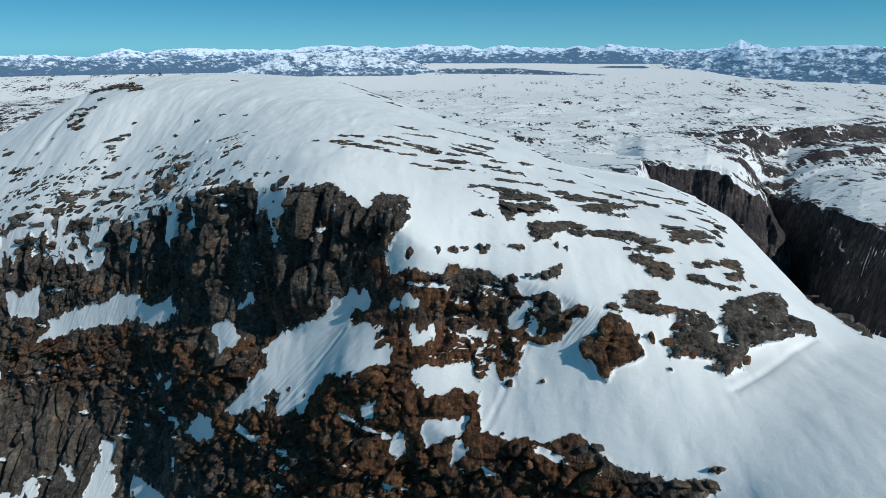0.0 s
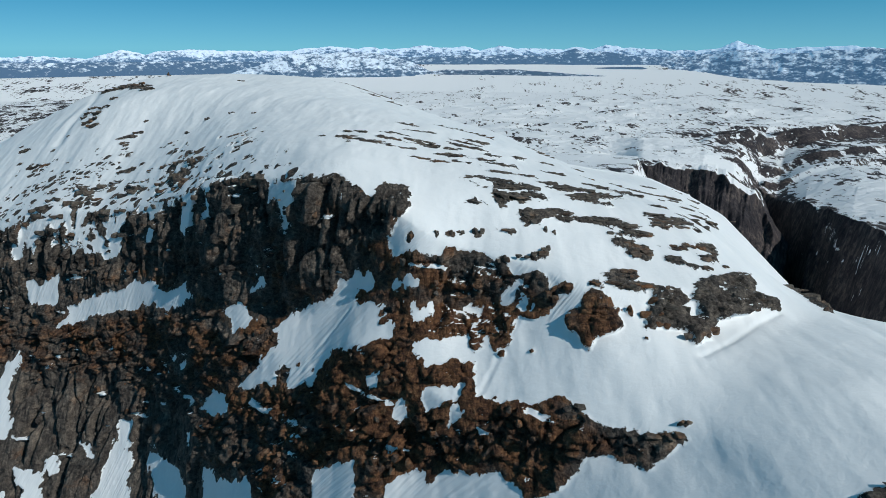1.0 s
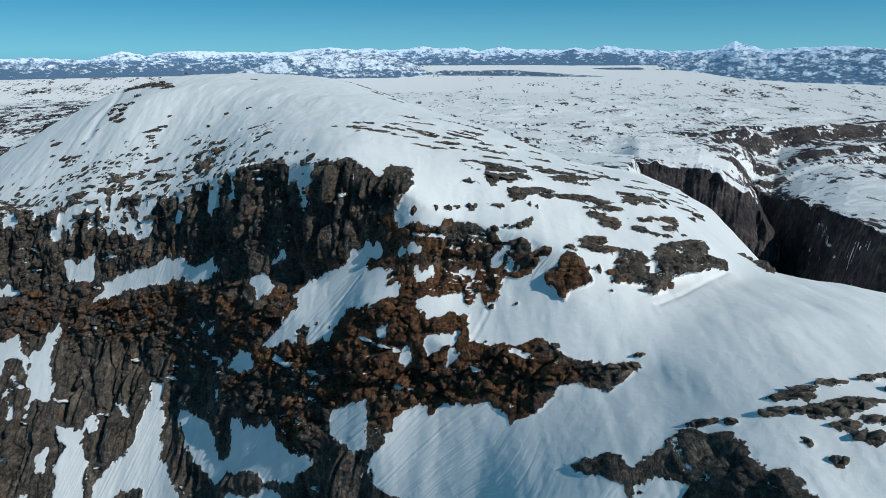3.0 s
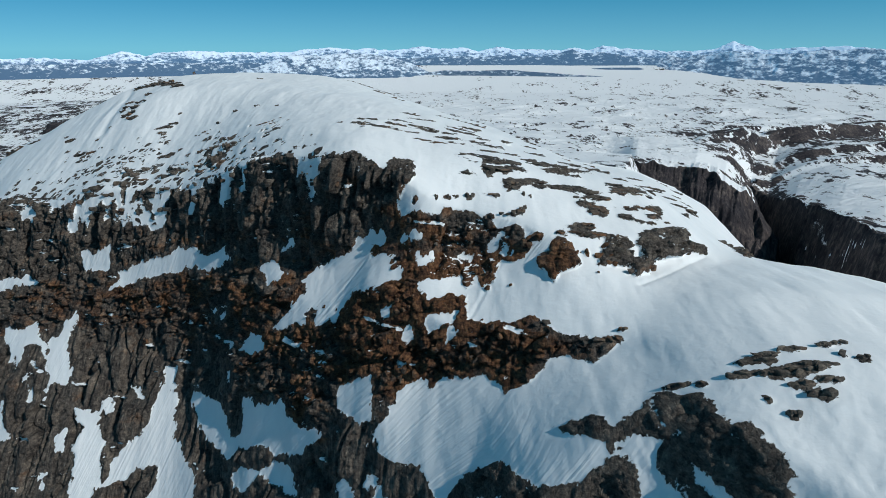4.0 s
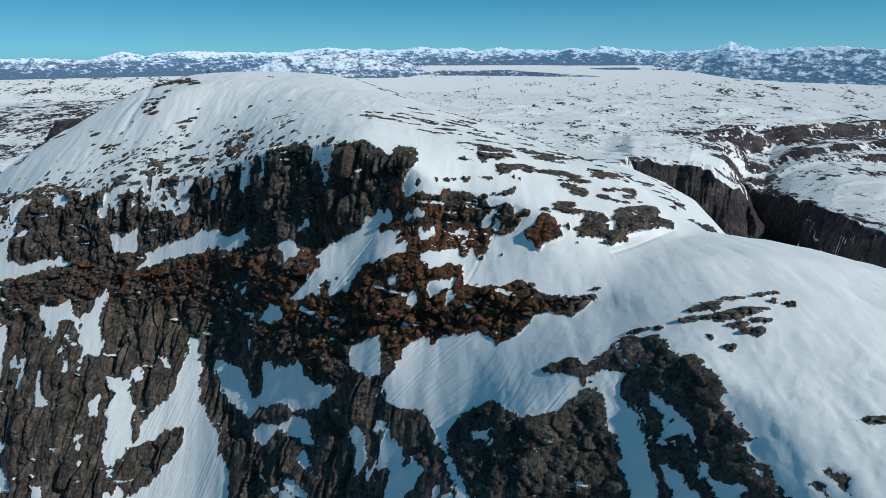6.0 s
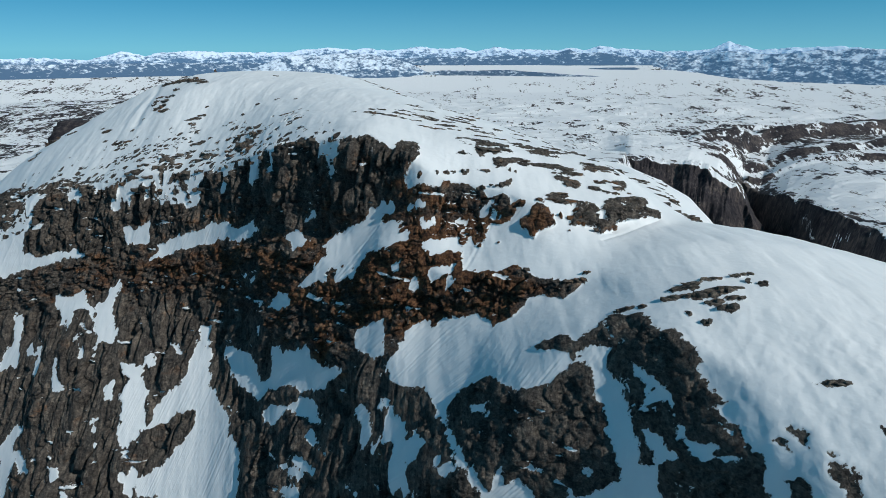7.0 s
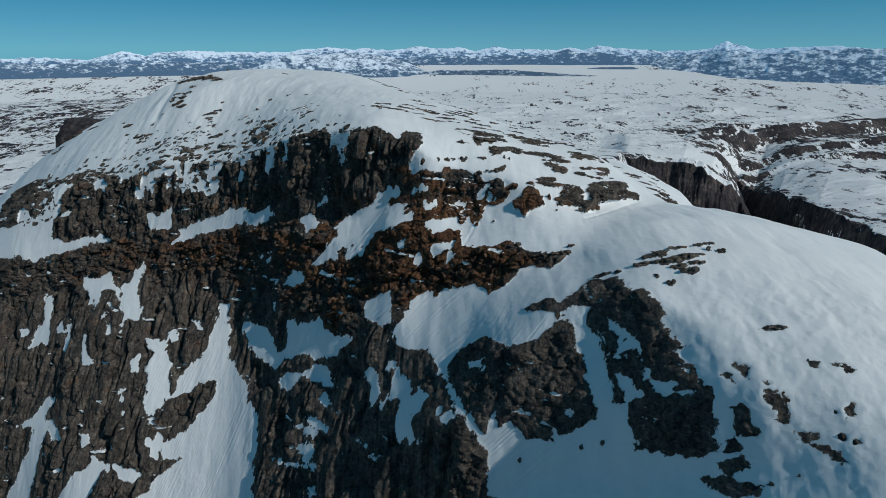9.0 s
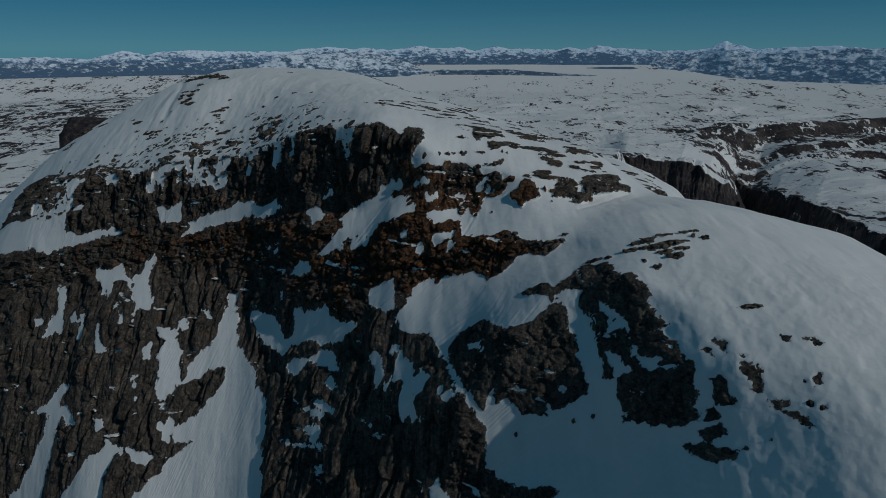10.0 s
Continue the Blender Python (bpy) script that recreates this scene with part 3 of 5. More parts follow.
snow((17.5, 200.0), (18.5, 200.5), (16.5, 196.0))
snow((5.0, 200.0), (8.5, 202.5), (7.5, 196.5))
rock((51.5, 73.5), (54.5, 73.5), (56.5, 70.5), (58.5, 70.5), (58.5, 68.5), (55.5, 68.0), (52.5, 70.5))
rock((22.0, 192.5), (24.5, 195.5), (26.5, 199.5), (28.5, 198.5), (31.0, 194.0), (31.0, 189.5), (28.5, 187.0), (26.5, 186.5), (25.0, 183.5), (23.5, 188.5), (22.0, 189.5))
rock((35.5, 192.5), (38.5, 201.0), (43.5, 201.0), (44.5, 197.5), (46.5, 202.0), (51.5, 206.5), (62.0, 210.5), (58.5, 202.0), (63.0, 200.5), (62.5, 197.0), (58.0, 196.5), (53.0, 194.0), (49.0, 192.0), (46.0, 186.5), (42.5, 184.5), (42.0, 188.0), (39.0, 188.5), (34.5, 188.5))
snow((42.5, 195.0), (45.0, 197.0), (45.0, 193.5), (43.5, 192.5))
snow((51.0, 203.5), (53.0, 202.5), (52.0, 200.5), (50.0, 201.0))
rock((17.5, 230.5), (24.0, 232.0), (23.5, 228.0), (20.5, 227.0), (19.5, 224.0), (17.0, 223.5))
rock((230.0, 356.0), (77.5, 211.5), (81.0, 207.0), (78.0, 201.0), (74.0, 200.0), (74.5, 206.5), (230.0, 341.0))
rock((-122.0, 291.5), (-116.0, 302.0), (-111.0, 294.0), (-111.5, 285.0), (-116.0, 282.0))
rock((-99.5, 288.0), (-89.5, 283.5), (-86.0, 273.0), (-94.0, 275.5))
rock((-86.5, 292.5), (-77.5, 288.0), (-70.5, 272.5), (-73.0, 268.0), (-77.5, 272.5))
rock((-62.0, 264.0), (-47.0, 258.0), (-44.0, 250.5), (-58.5, 251.5), (-63.5, 255.0))
rock((-229.5, 117.5), (-75.0, 101.5), (-26.5, 96.5), (2.0, 87.5), (10.5, 75.5), (19.0, 66.5), (27.0, 66.5), (28.5, 63.0), (22.5, 61.0), (19.5, 44.5), (-224.0, 48.5))
snow((-6.0, 70.5), (-2.5, 71.0), (1.5, 65.5), (6.0, 59.0), (-4.5, 60.5))
snow((-162.0, 216.0), (-157.5, 215.0), (-152.0, 214.0), (-147.5, 216.0), (-143.0, 207.0), (-140.0, 199.5), (-139.0, 208.0), (-136.0, 208.0), (-134.5, 214.5), (-131.0, 220.0), (-130.0, 217.5), (-131.5, 203.5), (-129.0, 189.5), (-128.5, 179.0), (-130.5, 182.5), (-135.0, 186.0), (-136.5, 176.5), (-138.0, 176.5), (-137.5, 187.0), (-140.5, 197.5), (-143.5, 203.5), (-147.0, 205.5), (-149.5, 204.0), (-149.0, 197.0), (-150.5, 192.0), (-153.0, 192.5), (-155.0, 201.5), (-158.5, 206.0))
snow((-147.0, 188.0), (-146.0, 191.0), (-143.0, 182.0), (-141.0, 176.0), (-143.0, 177.0))
snow((-181.5, 207.5), (-178.5, 208.0), (-177.5, 194.5), (-177.0, 184.0), (-177.5, 177.0), (-181.0, 181.0), (-185.5, 177.0), (-188.0, 177.0), (-186.5, 184.0), (-184.0, 188.5), (-181.5, 193.5))
snow((-195.0, 189.5), (-188.5, 189.0), (-188.0, 186.5), (-193.0, 185.5))
snow((-174.0, 186.5), (-170.5, 189.5), (-167.5, 183.5), (-164.5, 190.0), (-163.0, 186.0), (-164.0, 174.0), (-165.5, 166.0), (-165.5, 176.0), (-166.0, 181.5), (-172.5, 183.0))
snow((-155.5, 177.5), (-153.5, 178.5), (-151.0, 164.5), (-146.5, 159.5), (-151.0, 159.0), (-154.0, 165.5), (-155.5, 172.0))
snow((-124.0, 171.5), (-118.0, 172.0), (-114.0, 164.5), (-112.0, 158.0), (-110.5, 156.5), (-112.0, 153.5), (-112.0, 147.0), (-110.0, 138.5), (-113.5, 132.0), (-116.0, 129.0), (-119.0, 127.5), (-120.5, 125.0), (-121.5, 129.0), (-121.5, 143.0), (-122.0, 155.5), (-120.0, 163.5), (-123.0, 167.0))
snow((-91.5, 189.0), (-88.0, 188.0), (-87.5, 171.5), (-86.5, 158.5), (-82.5, 151.5), (-76.5, 141.0), (-74.5, 133.0), (-70.0, 126.0), (-68.0, 119.0), (-67.5, 108.0), (-68.5, 97.5), (-67.5, 84.0), (-67.0, 69.0), (-129.5, 71.0), (-115.5, 87.0), (-112.5, 94.0), (-106.5, 99.5), (-102.0, 104.0), (-109.5, 104.5), (-111.0, 112.5), (-105.5, 115.0), (-101.5, 120.5), (-96.0, 127.5), (-90.0, 137.5), (-90.5, 143.5), (-93.5, 145.5), (-97.5, 143.0), (-101.0, 140.0), (-105.0, 138.5), (-109.0, 137.5), (-107.5, 145.5), (-105.5, 153.0), (-99.0, 158.5), (-95.5, 166.0), (-94.5, 174.0), (-93.0, 180.5))
snow((-80.0, 175.5), (-75.5, 174.5), (-71.0, 171.0), (-66.0, 167.5), (-63.5, 160.5), (-62.0, 154.0), (-57.5, 152.5), (-58.0, 161.0), (-57.5, 166.0), (-54.0, 166.0), (-51.5, 162.0), (-46.5, 161.5), (-43.0, 161.5), (-41.0, 153.5), (-38.0, 151.0), (-36.0, 148.0), (-33.0, 148.0), (-29.5, 146.0), (-31.0, 144.5), (-35.0, 144.0), (-36.0, 140.5), (-40.5, 142.0), (-44.0, 142.5), (-48.5, 145.5), (-53.5, 146.0), (-59.0, 148.5), (-62.5, 143.5), (-65.5, 148.0), (-71.0, 152.0), (-76.0, 160.5), (-79.5, 169.5))
snow((-61.0, 136.5), (-57.0, 139.5), (-52.0, 139.0), (-48.5, 139.5), (-42.5, 139.5), (-39.5, 136.5), (-38.0, 133.0), (-36.5, 127.0), (-39.0, 128.0), (-42.5, 131.5), (-45.0, 132.0), (-47.5, 135.5), (-51.5, 133.5), (-54.0, 132.0), (-57.5, 130.5), (-59.5, 133.5))
snow((-43.0, 123.0), (-40.5, 125.5), (-37.0, 119.5), (-39.0, 117.5))
snow((-37.0, 116.5), (-35.5, 119.0), (-35.0, 114.5))
snow((-47.5, 114.5), (-43.5, 114.5), (-38.5, 109.5), (-38.0, 106.5))
snow((-50.5, 112.5), (-48.0, 113.0), (-42.0, 107.0), (-43.0, 105.5), (-47.5, 108.5))
snow((-48.5, 102.0), (-45.5, 104.0), (-43.0, 99.5), (-43.5, 95.5), (-47.0, 95.5))
snow((-60.5, 99.0), (-58.5, 101.0), (-54.0, 97.0), (-49.0, 95.0), (-45.5, 93.0), (-51.5, 93.5), (-57.0, 95.0))
snow((-28.5, 101.5), (-26.0, 101.0), (-23.0, 98.0), (-23.0, 95.0), (-26.0, 98.5))
snow((-24.0, 129.5), (-21.5, 129.5), (-19.5, 124.0), (-19.0, 116.5), (-18.5, 110.5), (-21.0, 113.5), (-22.0, 120.0), (-23.0, 125.0))
snow((-16.5, 131.0), (-14.0, 130.0), (-11.5, 123.0), (-9.5, 120.5), (-8.0, 114.0), (-7.0, 118.5), (-5.5, 112.0), (-6.0, 105.5), (-9.0, 105.5), (-7.5, 98.5), (-7.0, 95.0), (-10.0, 94.5), (-13.0, 99.0), (-15.0, 106.5), (-13.0, 109.0), (-13.0, 113.0), (-16.5, 115.5), (-15.5, 120.5))
snow((-4.5, 112.5), (-3.0, 109.5), (-0.5, 105.5), (2.0, 101.0), (1.0, 99.5), (-2.0, 104.0), (-4.0, 108.0))
snow((-24.0, 160.5), (-20.0, 161.5), (-17.0, 162.0), (-16.0, 156.0), (-15.5, 148.0), (-19.5, 148.5), (-23.0, 150.0), (-24.5, 156.0))
snow((-14.0, 152.0), (-11.5, 152.5), (-8.0, 158.0), (-4.5, 157.0), (-3.0, 158.5), (-3.5, 153.0), (-7.0, 151.5), (-9.0, 150.0), (-12.0, 148.5))
snow((-59.5, 186.0), (-55.0, 190.0), (-52.0, 187.5), (-51.0, 183.0), (-55.5, 183.5))
snow((-66.0, 180.0), (-63.5, 180.5), (-63.5, 174.5), (-65.0, 174.5))
snow((-115.0, 175.5), (-112.5, 177.5), (-110.5, 170.5), (-113.0, 170.0))
snow((-104.5, 181.0), (-101.5, 180.5), (-98.5, 174.5), (-102.0, 175.5))
snow((-130.0, 159.0), (-127.0, 165.5), (-125.5, 162.5), (-126.0, 153.5), (-128.5, 154.0))
snow((-133.0, 144.0), (-131.0, 143.5), (-129.5, 134.0), (-129.5, 128.5), (-131.5, 133.0))
snow((-189.0, 129.5), (-178.5, 133.5), (-173.0, 143.0), (-170.0, 145.0), (-167.0, 142.0), (-169.5, 136.0), (-169.0, 126.0), (-170.5, 117.0), (-171.5, 108.0), (-174.0, 96.0), (-178.0, 75.5), (-202.0, 76.5), (-189.0, 94.0), (-184.0, 103.5), (-179.5, 115.0), (-177.5, 127.5))
snow((-169.0, 129.5), (-166.0, 132.0), (-159.5, 118.5), (-162.0, 118.0), (-167.5, 124.5))
snow((-141.5, 108.0), (-137.5, 105.5), (-133.0, 102.0), (-131.5, 99.0), (-136.5, 98.5), (-139.5, 91.0), (-141.5, 74.0), (-166.0, 75.0), (-153.5, 91.0), (-149.0, 100.0), (-143.5, 102.5))
snow((-131.0, 102.5), (-125.5, 101.0), (-119.0, 97.0), (-121.0, 92.0), (-126.0, 94.5), (-130.5, 99.0))
snow((-148.5, 119.5), (-145.0, 119.0), (-142.5, 114.0), (-146.5, 113.0))
snow((-118.0, 114.0), (-113.0, 117.5), (-111.0, 112.5), (-113.5, 108.0), (-111.0, 103.0), (-115.0, 105.0))
snow((6.5, 121.5), (10.5, 121.5), (10.0, 117.5))
snow((28.5, 99.5), (29.5, 98.0), (30.0, 96.0), (29.0, 96.5))
snow((38.5, 126.0), (40.0, 123.0), (42.0, 118.5), (43.5, 115.0), (44.5, 111.5), (43.5, 110.5), (44.0, 106.0), (43.0, 111.0), (42.5, 113.0), (40.5, 113.0), (41.0, 117.0), (39.5, 121.5))
snow((44.0, 107.5), (44.5, 103.5), (46.0, 101.0), (48.5, 99.0), (47.5, 98.0), (50.0, 96.0), (47.0, 96.5), (46.0, 96.5), (44.5, 98.5), (44.0, 102.5))
snow((35.5, 127.5), (37.0, 123.0), (38.0, 117.0), (36.5, 121.5))
snow((39.0, 106.5), (41.0, 104.0), (41.5, 100.5), (42.5, 99.5), (44.0, 97.5), (41.0, 97.0), (40.0, 96.5), (40.0, 100.5))

slab(-19.0, 269.5, 9.2, 1.3)
slab(-13.0, 275.5, 6.8, 1.1)
slab(-24.5, 272.5, 5.3, 1.1)
slab(-5.5, 278.5, 5.6, 2.0)
slab(-2.0, 275.0, 8.3, 1.7)
slab(-6.0, 260.0, 6.3, 1.0)
slab(-2.0, 259.0, 7.6, 1.0)
slab(2.0, 266.5, 6.6, 1.1)
slab(-6.0, 292.0, 6.1, 0.9)
slab(14.0, 322.5, 7.4, 1.5)
slab(10.5, 293.0, 6.3, 1.3)
slab(8.0, 281.0, 5.8, 0.9)
slab(4.5, 260.5, 5.1, 0.8)
slab(11.5, 267.5, 5.4, 0.8)
slab(16.5, 265.5, 5.4, 0.8)
slab(8.0, 247.5, 4.7, 1.2)
slab(12.5, 246.5, 7.1, 1.2)
slab(17.0, 244.0, 10.6, 1.6)
slab(14.0, 241.5, 5.8, 1.2)
slab(19.5, 238.5, 5.7, 1.4)
slab(15.0, 236.5, 7.8, 2.5)
slab(12.5, 235.0, 3.3, 2.4)
slab(26.0, 251.5, 3.8, 1.8)
slab(28.0, 248.0, 4.9, 1.5)
slab(30.5, 242.5, 6.0, 1.4)
slab(33.0, 241.5, 4.8, 1.2)
slab(37.5, 249.5, 2.5, 0.6)
slab(135.0, 465.5, 11.7, 2.3)
slab(143.5, 465.0, 15.7, 2.4)
slab(167.5, 468.0, 16.1, 3.2)
slab(157.0, 490.5, 12.5, 2.5)
slab(7.0, 233.0, 3.3, 0.9)
slab(19.0, 228.5, 4.3, 2.2)
slab(18.0, 226.0, 2.7, 1.6)
slab(25.0, 231.0, 4.4, 1.1)
slab(25.5, 228.0, 3.2, 0.9)
slab(32.5, 229.0, 6.6, 1.1)
slab(36.0, 228.5, 6.6, 1.5)
slab(39.0, 226.5, 5.5, 1.5)
slab(40.5, 224.0, 6.5, 1.5)
slab(42.0, 223.5, 3.2, 0.9)
slab(35.5, 222.0, 3.2, 1.3)
slab(36.0, 219.0, 3.1, 1.5)
slab(39.0, 214.0, 4.6, 2.6)
slab(37.5, 216.0, 2.0, 1.0)
slab(52.5, 234.5, 8.2, 1.4)
slab(61.0, 241.0, 6.4, 2.0)
slab(182.5, 421.5, 9.3, 7.4)
slab(52.0, 230.0, 4.6, 1.1)
slab(47.5, 218.0, 4.2, 1.0)
slab(45.5, 212.0, 4.0, 2.0)
slab(51.0, 220.0, 3.2, 1.1)
slab(54.5, 219.5, 5.4, 2.4)
slab(53.5, 214.5, 4.2, 2.1)
slab(56.0, 217.0, 2.1, 1.1)
slab(48.5, 210.0, 2.0, 1.0)
slab(51.5, 209.5, 2.0, 0.8)
slab(46.5, 236.0, 2.3, 0.6)
slab(56.0, 211.5, 1.5, 0.6)
slab(13.0, 221.5, 2.5, 0.6)
slab(27.5, 201.0, 2.2, 0.6)
slab(35.0, 205.5, 3.8, 1.0)
slab(32.0, 201.0, 5.5, 1.3)
slab(35.5, 200.5, 5.5, 1.3)
slab(33.5, 203.5, 5.6, 0.9)
for x, w, wide, high in ((-134, 347, 6, 3.2), (-130, 342.5, 7, 3.6), (-130.5, 359.5, 6, 2.6), (-132, 354.5, 5, 3.0), (-130.5, 370, 4, 2.2), (-138, 357.5, 4, 2.4), (-111.5, 322.5, 4.5, 2.4), (-111, 328, 5, 2.4), (-108, 330.5, 5, 1.8), (-114, 326.5, 4, 2.0),
                         (-52.5, 281.5, 4, 2.0), (-55.5, 292, 5, 1.6), (-75.5, 293, 6, 3.0), (-71, 284, 5, 3.4), (-79, 289, 5, 2.8), (-161, 338, 7, 2.0), (-148, 319, 6, 2.4), (-143, 317.5, 5, 2.4), (-129, 301, 6, 2.4)):
    boulder(x, w, wide, high)
for x, w, wide, high in ((-143, 393.5, 9, 2.0), (-138, 395, 9, 2.2), (-132.5, 393, 9, 2.4), (-126, 387, 9, 2.8), (-119, 378, 6, 3.2)):
    slab(x, w, wide, high)
slab(169.0, 403.0, 4.5, 5.0)
slab(51.0, 232.5, 9, 2.0)
slab(48.0, 235.5, 5, 1.2)
slab(166.5, 460.0, 8, 1.6)
slab(156.0, 467.5, 6, 1.2)
slab(184.5, 461.5, 10, 1.6)
slab(187.5, 447.5, 11, 1.6)
slab(51.5, 279.0, 5, 1.0)
slab(41.0, 260.5, 5, 1.0)
slab(153.5, 453.5, 5, 1.0)
slab(47.5, 229.5, 4, 1.6)
slab(32.5, 251.0, 8, 1.4)
slab(33.5, 244.0, 5, 2.6)
slab(37.5, 246.5, 7, 1.4)
slab(49.5, 257.5, 6, 1.6)
slab(40.5, 248.5, 6, 0.9)
slab(229.0, 471.5, 5, 1.5)
slab(40.5, 224.5, 4, 1.2)
slab(56.5, 230.5, 2.5, 1.0)
slab(-41.0, 442.5, 16.9, 1.1)
slab(-29.5, 437.0, 8.4, 1.4)
slab(-33.0, 421.0, 7.9, 1.3)
slab(-21.5, 406.0, 6.1, 1.3)
slab(30.5, 161.5, 4.5, 1.2)
slab(34.5, 161.0, 2.9, 1.0)
slab(31.0, 286.0, 4.7, 0.8)
slab(31.0, 269.5, 5.2, 0.7)
slab(45.0, 298.5, 4.2, 0.7)
slab(41.5, 258.0, 4.1, 0.7)
slab(42.0, 275.0, 3.6, 0.6)
slab(37.5, 240.0, 2.4, 0.6)
slab(52.5, 245.0, 3.0, 0.8)
slab(194.0, 518.5, 11.9, 2.3)
slab(195.0, 485.5, 11.1, 2.6)
slab(172.5, 446.0, 11.6, 2.3)
slab(174.0, 428.5, 11.2, 3.0)
slab(-10.0, 300.5, 4.7, 0.8)
slab(1.0, 312.0, 5.1, 0.9)
slab(6.5, 316.0, 7.1, 1.1)
slab(7.0, 286.5, 5.1, 0.9)
slab(-11.0, 267.5, 5.2, 0.9)
slab(-13.5, 283.5, 4.9, 0.7)
slab(-23.0, 280.5, 4.7, 0.7)
slab(14.5, 255.0, 5.0, 0.8)
slab(20.5, 256.0, 4.6, 0.8)
slab(13.5, 275.5, 4.3, 0.7)
slab(22.0, 281.5, 3.6, 0.6)
slab(40.5, 360.5, 9.4, 0.9)
slab(42.0, 343.5, 7.4, 0.9)
boulder(-1.0, 220.0, 0.8, 1.4)
boulder(2.0, 220.5, 1.4, 1.4)
boulder(4.0, 221.0, 1.7, 1.5)
boulder(7.5, 220.5, 2.3, 2.3)
boulder(-6.0, 219.5, 1.4, 1.2)
boulder(22.5, 221.0, 1.0, 1.0)
boulder(21.0, 222.0, 1.0, 1.2)
boulder(12.0, 211.0, 2.4, 1.6)
boulder(15.5, 211.0, 2.4, 1.2)
boulder(18.0, 211.5, 3.4, 2.3)
boulder(20.0, 213.5, 2.0, 1.6)
boulder(33.0, 193.0, 1.1, 2.1)
boulder(20.0, 198.5, 2.8, 3.7)
boulder(22.0, 200.5, 3.7, 1.9)
boulder(36.0, 164.0, 1.8, 0.7)
boulder(21.0, 169.0, 3.3, 1.5)
boulder(11.0, 185.5, 1.1, 1.1)
boulder(16.0, 185.0, 0.7, 0.5)
boulder(22.0, 168.5, 0.8, 0.5)
boulder(34.5, 185.5, 0.7, 0.4)
boulder(-118.5, 298.0, 7.1, 2.5)
boulder(-108.5, 288.0, 6.9, 2.4)
boulder(-104.5, 290.5, 5.2, 1.7)
boulder(-95.0, 278.5, 6.5, 2.9)
boulder(-91.0, 278.5, 6.5, 2.9)
boulder(-113.0, 284.5, 6.8, 3.4)
boulder(-123.5, 282.0, 6.8, 2.4)
boulder(-128.0, 278.0, 6.8, 2.7)
boulder(-115.0, 277.5, 6.7, 3.0)
boulder(-102.5, 270.5, 6.5, 3.2)
boulder(-95.0, 268.5, 4.8, 2.5)
boulder(-89.5, 263.5, 6.2, 2.5)
boulder(-83.0, 265.0, 4.6, 2.1)
boulder(-80.5, 272.0, 4.6, 1.8)
boulder(-77.5, 278.0, 4.7, 3.7)
boulder(-72.0, 271.0, 3.0, 3.0)
boulder(-85.0, 291.5, 5.0, 2.3)
boulder(-75.0, 280.0, 3.1, 3.1)
boulder(-104.5, 298.5, 5.3, 1.8)
boulder(-100.5, 299.0, 3.5, 1.4)
boulder(-73.5, 269.5, 4.5, 2.4)
boulder(-82.5, 278.0, 3.8, 1.9)
boulder(-44.0, 251.5, 5.0, 3.0)
boulder(-49.0, 252.5, 5.1, 2.6)
boulder(-56.5, 256.0, 4.0, 2.7)
boulder(-58.0, 252.5, 6.7, 2.7)
boulder(-51.0, 246.5, 5.2, 3.9)
boulder(-66.5, 257.5, 5.6, 2.8)
boulder(-95.5, 259.0, 6.3, 2.5)
boulder(-87.0, 254.5, 4.6, 2.2)
boulder(-80.0, 258.5, 4.5, 2.1)
boulder(-106.0, 262.0, 3.9, 2.6)
boulder(-114.5, 264.0, 4.9, 2.6)
boulder(-129.5, 273.0, 6.8, 3.4)
boulder(-122.5, 267.5, 6.7, 2.7)
boulder(-144.0, 298.0, 3.7, 1.5)
boulder(-137.0, 298.5, 4.4, 1.5)
boulder(-65.0, 267.0, 2.9, 1.4)
boulder(-56.5, 263.5, 2.2, 1.1)
boulder(-62.5, 272.0, 1.7, 1.2)
boulder(-112.0, 302.0, 2.9, 1.1)
boulder(-120.5, 308.5, 2.6, 0.9)
boulder(-127.0, 298.0, 3.6, 1.4)
boulder(-128.0, 290.5, 3.5, 1.4)
boulder(-91.0, 285.0, 2.6, 1.3)
boulder(-91.5, 292.5, 2.4, 1.0)
boulder(-65.0, 261.0, 3.4, 2.0)
boulder(-118.5, 293.0, 4.2, 1.8)
boulder(-107.5, 279.5, 4.0, 1.7)
boulder(-119.0, 272.5, 5.0, 2.3)
boulder(-128.0, 394.0, 3.3, 3.3)
boulder(-137.0, 398.5, 9.6, 1.9)
boulder(-144.5, 395.0, 3.9, 1.4)
boulder(-132.0, 372.0, 2.2, 2.6)
boulder(-129.5, 359.0, 3.4, 2.1)
boulder(-138.0, 364.0, 5.2, 2.2)
boulder(-132.0, 349.0, 4.1, 2.9)
boulder(-138.5, 354.0, 3.0, 2.5)
boulder(-110.0, 320.5, 2.6, 2.6)
boulder(-109.0, 327.5, 3.1, 1.9)
boulder(-110.0, 317.0, 1.9, 1.9)
boulder(-60.5, 296.0, 4.7, 1.3)
boulder(-58.5, 286.5, 2.1, 1.8)
boulder(-59.0, 285.0, 3.0, 1.5)
boulder(-51.0, 280.5, 1.4, 0.9)
boulder(-61.0, 321.5, 1.8, 0.7)
boulder(-47.0, 265.0, 1.3, 1.1)
boulder(-74.0, 286.5, 1.6, 3.2)
boulder(-166.0, 344.5, 3.0, 1.7)
boulder(-151.0, 322.0, 2.0, 1.2)
boulder(-87.0, 400.5, 3.3, 1.0)
boulder(-140.0, 339.0, 2.5, 1.0)
boulder(-144.0, 329.5, 2.4, 1.0)
boulder(-144.0, 318.5, 2.7, 1.2)
boulder(-158.0, 325.5, 2.9, 1.2)
